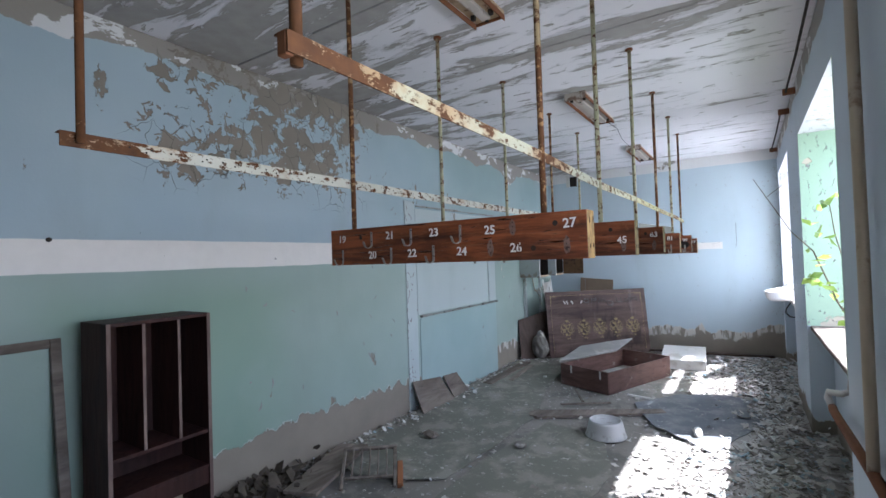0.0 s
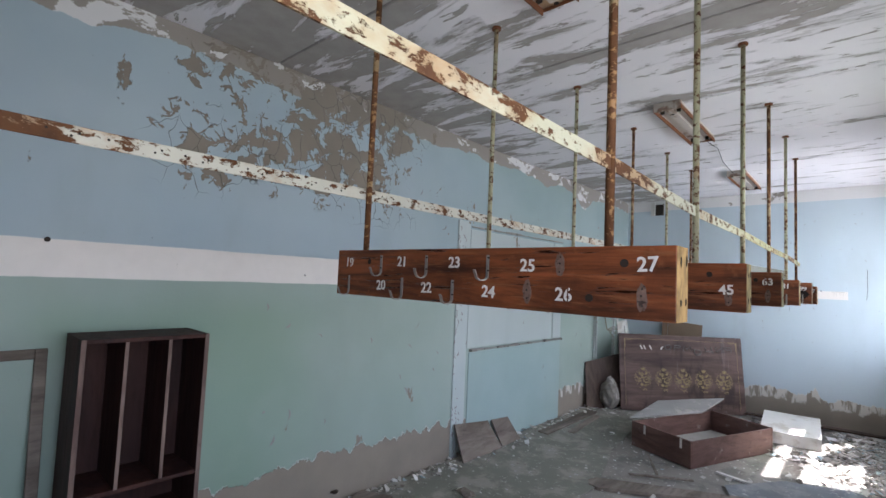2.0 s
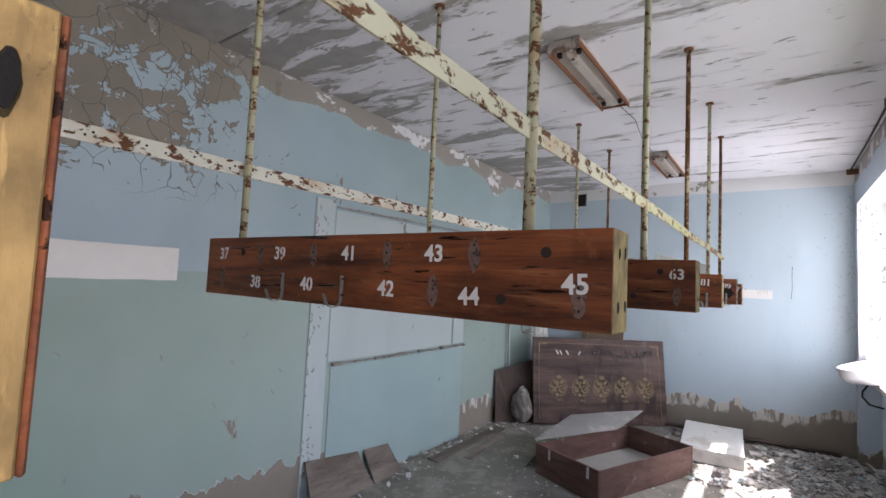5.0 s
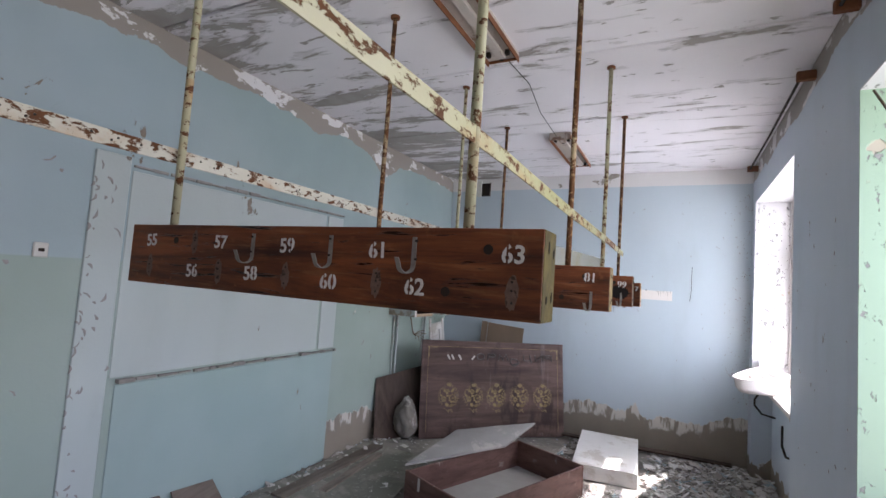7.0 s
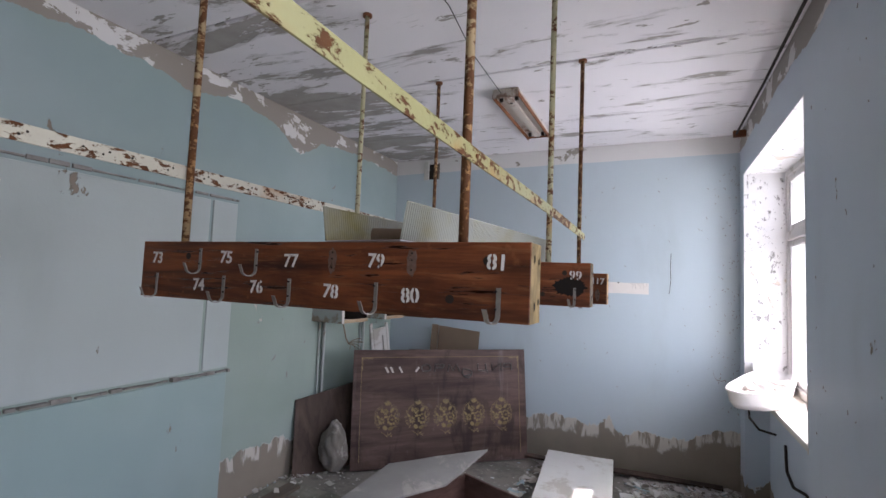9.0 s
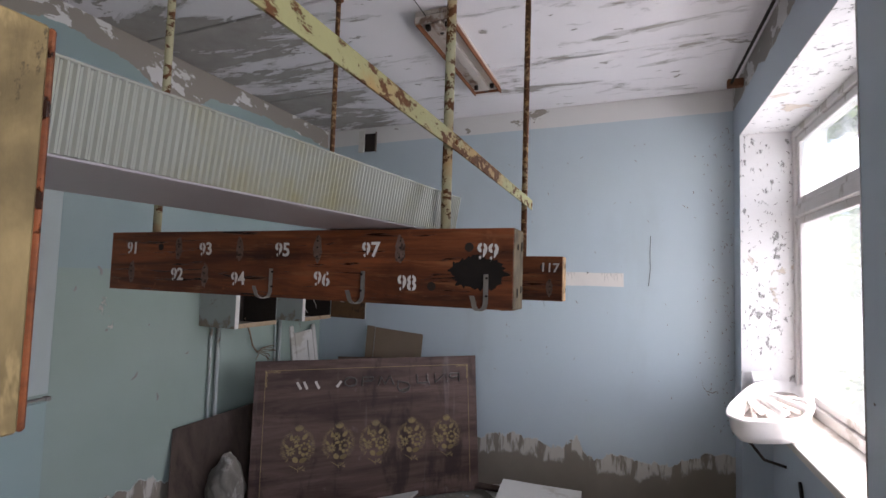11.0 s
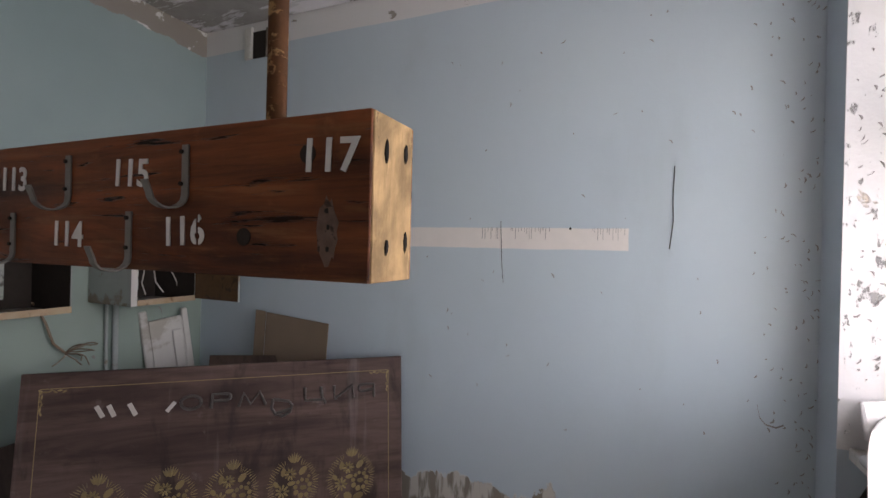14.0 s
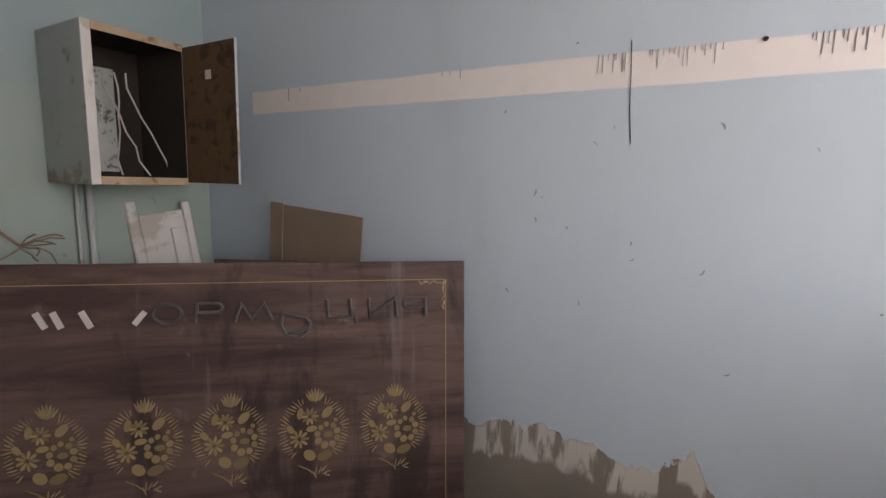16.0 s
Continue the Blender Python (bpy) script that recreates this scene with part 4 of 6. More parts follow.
# ---- far corner ----
def meter_box(y0, y1, z0, z1, x1, door_len, label):
    b = thing("meter_box", (XL, y0, z0), label, "electrical box", "meter boxes")
    D, W, H, t = x1 - XL, y1 - y0, z1 - z0, 0.012
    part("back_plate", block(0.001, 0.006, 0.0, W, 0.0, H), M_METALBOX, b)
    part("side_plate", block(0.0065, D, 0, 0.003, 0, H, 0.001), M_METALBOX, b)
    part("side_plate", block(0.0065, D, W - 0.003, W, 0, H, 0.001), M_METALBOX, b)
    part("top_plate", block(0.0065, D, 0.0035, W - 0.0035, H - 0.003, H, 0.001), M_METALBOX, b)
    part("bottom_plate", block(0.0065, D, 0.0035, W - 0.0035, 0, 0.003, 0.001), M_METALBOX, b)
    # inner sheets carry the box's inside shade as near-black colour
    part("inner_back_shade", block(0.0068, 0.009, 0.0036, W - 0.0036, 0.0036, H - 0.0036), M_DARK, b, "inner back coloured near-black for the shade in the box")
    part("inner_side_shade", block(0.01, D - 0.004, W - 0.0062, W - 0.0034, 0.004, H - 0.004), M_DARK, b)
    part("inner_top_shade", block(0.01, D - 0.004, 0.004, W - 0.0065, H - 0.0064, H - 0.0034), M_DARK, b)
    part("mounting_plate", block(0.0095, 0.014, 0.02, W * 0.7, 0.05, H - 0.09), plain("mouldy_plate", (0.50, 0.52, 0.49), (0.36, 0.38, 0.35), 0.7, 0, 22, 0.001, (0.05, 0.04, 0.03)), b)
    part("front_rim", block(D + 0.0005, D + 0.003, 0, 0.032, 0, H, 0.001), M_WHITE, b)
    part("front_rim", block(D + 0.0005, D + 0.003, 0.0325, W, H - 0.028, H, 0.001), M_RUSTBOX, b, "rust-stained rim")
    part("front_rim", block(D + 0.0005, D + 0.003, 0.0325, W, 0, 0.03, 0.001), M_RUSTBOX, b)
    if not door_len:
        return b
    door = part("door", block(D + 0.004, D + door_len, W - 0.006, W - 0.003, 0.012, H - 0.012, 0.001), plain("rusty_door_inside", (0.085, 0.045, 0.022), (0.15, 0.085, 0.04), 0.85, 0, 25, 0.002, (0.05, 0.03, 0.02)), b, "open door, rusty inside")
    part("door_edge", block(D + door_len - 0.002, D + door_len + 0.001, W - 0.012, W - 0.001, 0.012, H - 0.012, 0.001), M_METALBOX, door)
    part("door_label", block(D + door_len * 0.45, D + door_len * 0.45 + 0.035, W - 0.008, W - 0.0065, H * 0.74, H * 0.74 + 0.035), M_PALE_BAR, door)
    rng = random.Random(3)
    for k in range(4):
        y, z = W * (0.45 + 0.08 * k), H * 0.8
        pts = [(0.03 + 0.03 * k, y, z)]
        for j in range(7):
            pts.append((0.03 + 0.03 * k + rng.uniform(-0.01, 0.02) + 0.012 * j, y + 0.02 * j * (1 if k % 2 else -0.3) + rng.uniform(-0.008, 0.008), z - (j + 1) * H * 0.105))
        part("wire", tube(pts, 0.0035, 6), M_PALE_BAR, b, "grey cloth-covered wire")
    return b


meter_box(6.685, 7.065, 1.222, 1.80, -2.57, 0.0, "open grey steel meter box with rusty rim on the wall")
meter_box(7.312, 7.678, 1.224, 1.795, -2.543, 0.34, "open grey steel meter box with rusty door and loose wires")


def conduit(x, y, z0, z1, r=0.014):
    return tagged(part("conduit", tube([(x, y, z0), (x + 0.002, y + 0.003, (z0 + z1) / 2), (x, y, z1)], r, 10), M_METALBOX, smooth=True), "grey painted cable conduit on the wall", "conduit", "cable conduits")


conduit(-2.862, 6.83, 0.0, 1.221)
conduit(-2.868, 6.775, 0.0, 1.221, 0.009)
conduit(-2.862, 7.44, 0.0, 1.231)
conduit(-2.868, 7.395, 0.3, 1.231, 0.008)


def wire_tangle():
    rng = random.Random(12)
    t = thing("wire_bundle", (-2.86, 7.20, 0.98), "bundle of stripped loose wires at the wall", "wires")
    for k in range(9):
        pts, p, d = [(0.0, 0, 0)], Vector((0, 0, 0)), Vector((rng.uniform(0.2, 1), rng.uniform(-1, 1), rng.uniform(-0.3, 0.9))).normalized()
        for j in range(6):
            d = (d + Vector((rng.uniform(-0.2, 0.4), rng.uniform(-0.5, 0.5), rng.uniform(-0.5, 0.3)))).normalized()
            p = p + d * 0.024
            pts.append((max(p.x, 0.0), p.y, p.z))
        part("wire", tube(pts, 0.0028, 6), M_CARD, t)
    part("feed_cable", tube([(0, 0, 0), (0.01, -0.06, 0.06), (0.006, -0.09, 0.16), (0.004, -0.13, 0.25), (0.01, -0.15, 0.27)], 0.006, 8), M_CARD, t)
    return t


wire_tangle()


def quad_board(name, corners, thick, mat, label, category, cuts=1, warp=0.0, seed=1, group=""):
    """A sheet through four corners, given round its edge, with thickness below it."""
    a, b, c, d = [Vector(p) for p in corners]
    n = (b - a).cross(d - a).normalized()
    bm, rng = bmesh.new(), random.Random(seed)
    top, bot = [], []
    for j in range(cuts + 1):
        rt, rb = [], []
        for i in range(cuts + 1):
            u, v = i / cuts, j / cuts
            p = a * (1 - u) * (1 - v) + b * u * (1 - v) + c * u * v + d * (1 - u) * v
            p = p + n * (noise.noise((u * 3 + seed, v * 3, seed * 1.7)) * warp)
            rt.append(bm.verts.new(p))
            rb.append(bm.verts.new(p - n * thick))
        top.append(rt)
        bot.append(rb)
    for j in range(cuts):
        for i in range(cuts):
            bm.faces.new((top[j][i], top[j][i + 1], top[j + 1][i + 1], top[j + 1][i]))
            bm.faces.new((bot[j][i], bot[j + 1][i], bot[j + 1][i + 1], bot[j][i + 1]))
    for k in range(cuts):
        bm.faces.new((top[0][k], bot[0][k], bot[0][k + 1], top[0][k + 1]))
        bm.faces.new((top[cuts][k + 1], bot[cuts][k + 1], bot[cuts][k], top[cuts][k]))
        bm.faces.new((top[k + 1][0], bot[k + 1][0], bot[k][0], top[k][0]))
        bm.faces.new((top[k][cuts], bot[k][cuts], bot[k + 1][cuts], top[k + 1][cuts]))
    return tagged(part(name, bm, mat), label, category, group)


M_DARKBOARD = wood("dark_fibreboard", (0.055, 0.036, 0.028), (0.11, 0.075, 0.058), (1, 1, 0.3), 0.7, 5.0)
quad_board("fibreboard_panel", [(-2.80, 6.46, 0.0), (-2.46, 7.20, 0.0), (-2.60, 7.26, 0.70), (-2.87, 6.53, 0.59)], 0.008, M_DARKBOARD, "dark brown fibreboard panel leaning against the wall", "panel", 4, 0.01, 2)
quad_board("fibreboard_panel", [(-2.40, 7.56, 0.0), (-2.0, 7.80, 0.0), (-2.12, 7.96, 0.9), (-2.5, 7.75, 0.9)], 0.008, M_DARKBOARD, "dark fibreboard panel standing behind the sign", "panel", 3, 0.006, 3)


def cardboard():
    t = thing("cardboard_piece", (-2.10, 7.95, 0.0), "folded brown cardboard standing against the far wall", "cardboard")
    part("large_flap", block(-0.23, 0.22, -0.012, -0.006, 0.012, 1.135, 0.001, m=Matrix.Rotation(radians(4), 4, "Y") @ Matrix.Rotation(radians(0.6), 4, "X")), M_CARD, t)
    part("folded_flap", block(-0.31, -0.233, -0.016, -0.010, 0.02, 1.14, 0.001, m=Matrix.Rotation(radians(4), 4, "Y") @ Matrix.Rotation(radians(0.6), 4, "X")), M_CARD, t)
    return t


cardboard()


def chair_back():
    m = Matrix.Translation((-2.75, 7.83, 0.0)) @ Matrix.Rotation(radians(-4), 4, "Y") @ Matrix.Rotation(radians(78), 4, "Z") @ Matrix.Rotation(radians(-6), 4, "Y")
    t = thing("broken_chair", (0, 0, 0), "cream-painted broken wooden chair back leaning in the corner", "chair back", m=m)
    part("panel", block(-0.09, 0.10, 0, 0.014, 0.0, 1.10, 0.004), M_WHITE, t)
    part("stile", block(-0.135, -0.091, -0.004, 0.020, 0.0, 1.165, 0.006), M_WHITE, t)
    part("stile", block(0.101, 0.138, -0.004, 0.020, 0.0, 1.14, 0.006), M_WHITE, t)
    part("slat", block(0.03, 0.085, -0.016, -0.0005, 0.0, 1.02, 0.004), M_WHITE, t)
    return t


chair_back()


def sack():
    bm = bmesh.new()
    bmesh.ops.create_icosphere(bm, subdivisions=4, radius=1.0)
    for v in bm.verts:
        p = v.co.copy()
        z = (p.z + 1) / 2
        w = 0.115 * (1.0 - 0.62 * z ** 1.6) + 0.02
        n = noise.fractal(p * 2.2 + Vector((5, 1, 2)), 1.0, 2.0, 4) * 0.035
        v.co = Vector((p.x * (w + n), p.y * (w + n), z * 0.42 + noise.noise(p * 3) * 0.015))
        v.co.z = max(v.co.z, 0.0)
    bmesh.ops.translate(bm, vec=(-2.62, 6.74, 0.0), verts=bm.verts)
    return tagged(part("cloth_sack", bm, M_SACK, smooth=True), "crumpled dusty grey cloth sack on the floor", "sack")


sack()
vent = thing("vent", (-2.42, YF, 2.79), "open rusty ventilation hole under the ceiling", "vent")
# no hole is cut: a dark plate stands for its shade
part("opening_shade", block(-0.055, 0.055, -0.006, -0.001, -0.075, 0.09), M_DARK, vent)
part("frame_side", block(0.0555, 0.068, -0.016, -0.001, -0.08, 0.10, 0.002), M_OLDWOOD, vent)
part("frame_side", block(-0.115, -0.0555, -0.02, -0.001, -0.08, 0.12, 0.004), M_WHITE, vent)


# ---- floor things ----
def drawer_box():
    m = Matrix(((0.928, 0.372, 0, -1.28), (-0.372, 0.928, 0, 5.29), (0, 0, 1, 0.004), (0, 0, 0, 1)))
    t = thing("drawer", (0, 0, 0), "large brown wooden drawer lying open on the floor", "drawer", m=m)
    W, L, H, k = 0.66, 1.25, 0.245, 0.018
    part("front", block(-W, 0, 0, k, 0, H, 0.004), M_DRAWER, t)
    part("back", block(-W, 0, L - k, L, 0, H, 0.004), M_DRAWER, t)
    part("side", block(-k, -0.0005, k + 0.0005, L - k - 0.0005, 0, H - 0.004, 0.004), M_DRAWER, t)
    part("side", block(-W + 0.0005, -W + k, k + 0.0005, L - k - 0.0005, 0, H - 0.004, 0.004), M_DRAWER, t)
    part("bottom", block(-W + k + 0.0005, -k - 0.0005, k + 0.0005, L - k - 0.0005, 0.02, 0.03), plain("dusty_drawer_bottom", (0.34, 0.33, 0.31), (0.24, 0.23, 0.21), 0.9, 0, 7), t, "dust-covered bottom")
    for x in (-0.10, -0.50):
        part("pale_notch", block(x - 0.012, x + 0.012, -0.0025, -0.0003, H - 0.09, H - 0.004, 0.001), M_PALE_BAR, t, "pale slot in the front")
    return t


drawer_box()
M_LID = plain("dusty_grey_panel", (0.34, 0.325, 0.31), (0.24, 0.23, 0.22), 0.85, 0, 6, 0.0015, (0.42, 0.38, 0.36))
quad_board("loose_board", [(-1.93, 5.60, 0.262), (-1.45, 6.40, 0.275), (-1.335, 6.90, 0.37), (-1.93, 6.47, 0.29)], 0.016, M_LID, "dusty grey board lying across the open drawer", "board", 4, 0.006, 4)
M_FOAM = plain("dirty_white_board", (0.70, 0.69, 0.67), (0.58, 0.56, 0.53), 0.8, 0, 5, 0.001, (0.46, 0.42, 0.37))
quad_board("white_box", [(-0.975, 6.80, 0.125), (-0.455, 6.88, 0.125), (-0.52, 7.86, 0.135), (-1.07, 7.82, 0.135)], 0.12, M_FOAM, "flat dirty white box on the rubble", "box", 6, 0.004, 5)


def basin():
    t = thing("enamel_basin", (-1.02, 4.13, 0.006), "upturned grey-white enamel basin on the floor", "basin")
    prof = [(0.150, 0.0), (0.166, 0.002), (0.168, 0.010), (0.160, 0.018), (0.150, 0.06), (0.138, 0.118), (0.132, 0.134), (0.124, 0.137), (0.117, 0.131), (0.112, 0.118), (0.02, 0.112)]
    part("shell", lathe(prof, 40), plain("grimy_enamel", (0.52, 0.52, 0.52), (0.42, 0.42, 0.42), 0.35, 0, 7, 0.0006, (0.28, 0.27, 0.25)), t, smooth=True)
    return t


basin()


def floor_plank():
    bm = bmesh.new()
    a, b = Vector((-1.68, 4.30, 0.012)), Vector((-0.70, 4.98, 0.010))
    d = (b - a).normalized()
    n = Vector((-d.y, d.x, 0))
    outline = [a - n * 0.04 - d * 0.03, b - n * 0.07, b + n * 0.03, a + n * 0.16, a + n * 0.10 - d * 0.08, a + n * 0.02 - d * 0.09]
    lo, hi = [bm.verts.new((p.x, p.y, 0.002)) for p in outline], [bm.verts.new((p.x, p.y, 0.026)) for p in outline]
    bm.faces.new(hi)
    for k in range(len(outline)):
        bm.faces.new((lo[k], lo[(k + 1) % 6], hi[(k + 1) % 6], hi[k]))
    return tagged(part("floor_board", bm, M_OLDWOOD), "grey weathered board lying on the floor", "board")


floor_plank()


def sheet(name, outline, z, thick, mat, label, category, wave=0.006, seed=1):
    """A limp floor sheet over an outline, cut to shape, with an uneven edge."""
    bm = bmesh.new()
    top = [bm.verts.new((x, y, z)) for x, y in outline]
    f = bm.faces.new(top)
    bmesh.ops.triangulate(bm, faces=[f])
    for _ in range(4):
        bmesh.ops.subdivide_edges(bm, edges=[e for e in bm.edges if e.calc_length() > 0.12], cuts=1)
        bmesh.ops.triangulate(bm, faces=bm.faces[:])
    rim = {v for e in bm.edges if e.is_boundary for v in e.verts}
    for v in bm.verts:
        v.co.z += noise.noise((v.co.x * 2.6 + seed, v.co.y * 2.6, seed)) * wave + (abs(noise.noise((v.co.x * 6, v.co.y * 6, seed + 4))) * wave * 2.2 if v in rim else 0)
        if v in rim:
            v.co.x += noise.noise((v.co.x * 9, v.co.y * 9, 1)) * 0.012
            v.co.y += noise.noise((v.co.x * 9, v.co.y * 9, 7)) * 0.012
    bmesh.ops.recalc_face_normals(bm, faces=bm.faces[:])
    ex = bmesh.ops.extrude_face_region(bm, geom=bm.faces[:])
    bmesh.ops.translate(bm, vec=(0, 0, thick), verts=[g for g in ex["geom"] if isinstance(g, bmesh.types.BMVert)])
    bmesh.ops.recalc_face_normals(bm, faces=bm.faces[:])
    return tagged(part(name, bm, mat), label, category)


def lino_mat(name, a, b, dust):
    g = Graph(name, 0.8)
    c = g.mix(g.noise(1.6, 6), a, b)
    c = g.mix(g.math("MULTIPLY", g.step(g.noise(4.0, 8, None, 0.65, 0.2, (1, 7, 2)), 0.46, 0.62), 0.75), c, dust)
    c = g.mix(g.math("MULTIPLY", g.step(g.noise(26.0, 5, None, 0.7, 0, (2, 5, 2)), 0.60, 0.65), 0.7), c, (0.44, 0.43, 0.41))
    return g.done(c, g.math("ADD", g.noise(24, 6), g.noise(80, 3)), 0.002)


M_LINO = lino_mat("grey_green_linoleum", (0.145, 0.142, 0.115), (0.21, 0.205, 0.17), (0.30, 0.28, 0.24))
M_LINO_BLUE = lino_mat("blue_grey_linoleum", (0.125, 0.135, 0.15), (0.18, 0.19, 0.205), (0.25, 0.25, 0.245))
sheet("linoleum_sheet", [(-2.84, 2.62), (-2.4, 2.55), (-2.02, 2.66), (-1.79, 2.82), (-1.76, 3.05), (-1.71, 4.29), (-1.95, 5.2), (-2.1, 6.4), (-2.83, 6.4), (-2.84, 4.4)], 0.008, 0.006, M_LINO, "dusty grey-green linoleum sheet curling at its edges", "linoleum", 0.010, 2)
sheet("linoleum_sheet", [(-1.72, 2.2), (-0.95, 2.0), (-0.80, 3.4), (-1.0, 4.0), (-1.55, 4.2), (-1.69, 3.2)], 0.007, 0.005, M_LINO, "dusty grey linoleum sheet on the floor", "linoleum", 0.006, 5)
sheet("linoleum_sheet", [(-0.24, 4.12), (0.05, 4.85), (0.267, 5.64), (-0.20, 5.78), (-0.62, 5.62), (-0.98, 5.1), (-0.72, 4.52), (-0.5, 4.35)], 0.012, 0.006, M_LINO_BLUE, "blue-grey linoleum sheet with a dark torn edge", "linoleum", 0.007, 8)
quad_board("plastic_bar", [(-1.10, 5.36, 0.022), (-0.85, 5.31, 0.022), (-0.845, 5.345, 0.022), (-1.095, 5.395, 0.022)], 0.012, M_FOAM, "short white plastic bar on the floor", "bar")


def rubble_stone(x, y, sx, sy, sz, seed, mat, label):
    bm = bmesh.new()
    bmesh.ops.create_icosphere(bm, subdivisions=2, radius=1.0)
    for v in bm.verts:
        v.co *= 1 + 0.35 * noise.noise(v.co * 1.7 + Vector((seed, 0, 0)))
        v.co = Vector((v.co.x * sx, v.co.y * sy, v.co.z * sz))
    lo = min(v.co.z for v in bm.verts)
    bmesh.ops.translate(bm, vec=(x, y, 0.012 - lo), verts=bm.verts)
    return tagged(part("plaster_lump", bm, mat), label, "plaster lump", "plaster lumps")


rubble_stone(-0.36, 4.45, 0.035, 0.08, 0.035, 3, M_FOAM, "pale lump of fallen plaster on the linoleum")
rubble_stone(-2.30, 3.37, 0.07, 0.04, 0.03, 5, M_OLDWOOD, "dark crumpled scrap on the linoleum")
rubble_stone(-1.55, 3.55, 0.05, 0.05, 0.02, 9, M_SACK, "grey lump of fallen plaster on the floor")

quad_board("wall_board", [(-2.70, 3.84, 0.0), (-2.70, 4.42, 0.0), (-2.85, 4.36, 0.25), (-2.85, 3.86, 0.31)], 0.012, M_OLDWOOD, "brown board scrap leaning at the wall foot", "board", 2, 0.01, 6, "board scraps")
quad_board("wall_board", [(-2.72, 4.45, 0.0), (-2.72, 4.78, 0.0), (-2.86, 4.72, 0.22), (-2.86, 4.44, 0.24)], 0.010, M_OLDWOOD, "grey board scrap leaning at the wall foot", "board", 2, 0.01, 7, "board scraps")
quad_board("long_plank", [(-2.72, 5.1, 0.03), (-2.60, 5.1, 0.03), (-2.62, 6.35, 0.035), (-2.73, 6.35, 0.035)], 0.025, M_OLDWOOD, "long grey plank on the floor beside the wall", "plank", 3, 0.004, 8, "planks")
quad_board("long_plank", [(-2.50, 5.35, 0.028), (-2.43, 5.35, 0.028), (-2.52, 6.2, 0.03), (-2.58, 6.2, 0.03)], 0.02, M_OLDWOOD, "grey wooden lath on the floor", "plank", 3, 0.004, 9, "planks")
quad_board("long_plank", [(-2.52, 2.02, 0.09), (-2.30, 2.10, 0.09), (-2.62, 2.93, 0.05), (-2.84, 2.83, 0.05)], 0.022, M_OLDWOOD, "wide grey plank over rubbish by the wall", "plank", 3, 0.004, 10, "planks")

quad_board("skirting_board", [(-1.28, 7.80, 0.05), (0.30, 7.90, 0.05), (0.30, 7.955, 0.06), (-1.28, 7.86, 0.06)], 0.018, M_DARKBOARD, "dark fallen skirting board along the far wall", "board", 6, 0.006, 11)
quad_board("thin_lath", [(-1.62, 4.72, 0.03), (-1.60, 4.70, 0.03), (-1.18, 4.98, 0.03), (-1.20, 5.0, 0.03)], 0.012, M_OLDWOOD, "thin dark lath on the linoleum", "lath", 2, 0.003, 12, "laths")
quad_board("thin_lath", [(-1.66, 5.30, 0.03), (-1.64, 5.28, 0.03), (-1.42, 4.86, 0.03), (-1.44, 4.85, 0.03)], 0.012, M_OLDWOOD, "thin dark lath on the linoleum", "lath", 2, 0.003, 13, "laths")


def chair_frame():
    m = Matrix.Translation((-2.17, 2.44, 0.015)) @ Matrix.Rotation(radians(38), 4, "Z") @ Matrix.Rotation(radians(-64), 4, "X")
    t = thing("slatted_chair", (0, 0, 0), "broken wooden chair back with thin slats on the floor", "chair", m=m)
    part("post", block(-0.20, -0.175, 0, 0.025, 0, 0.33, 0.005), M_OLDWOOD, t)
    part("post", block(0.165, 0.19, 0, 0.025, 0, 0.33, 0.005), M_OLDWOOD, t)
    part("top_rail", block(-0.2, 0.19, -0.002, 0.027, 0.3305, 0.355, 0.005), M_OLDWOOD, t)
    part("bottom_rail", block(-0.1745, 0.1645, 0.002, 0.022, 0.08, 0.10, 0.004), M_OLDWOOD, t)
    for k in range(5):
        x = -0.125 + 0.06 * k
        part("slat", tube([(x, 0.012, 0.09), (x + 0.006, -0.012, 0.2), (x, 0.012, 0.335)], 0.006, 7), M_OLDWOOD, t)
    part("red_block", block(0.195, 0.235, -0.01, 0.05, 0.0, 0.20, 0.006), plain("orange_brown_wood", (0.26, 0.10, 0.04), (0.34, 0.15, 0.07), 0.7, 0, 10), t, "orange-brown wooden block")
    return t


chair_frame()


# ---- lamp cover lying on the racks ----
def plastic():
    g = Graph("yellowed_ribbed_plastic", 0.2)
    c = g.mix(g.step(g.noise(3.0, 5, None, 0.6, 0, (1, 1, 3)), 0.45, 0.7), (0.42, 0.42, 0.37), (0.38, 0.32, 0.13))
    g.bsdf.inputs["Transmission Weight"].default_value = 0.35
    return g.done(c, g.noise(40, 3), 0.0004)


M_PLASTIC = plastic()
M_PINKISH = plain("dusty_white_plastic", (0.46, 0.41, 0.43), (0.37, 0.33, 0.35), 0.4, 0, 4, 0.0004)


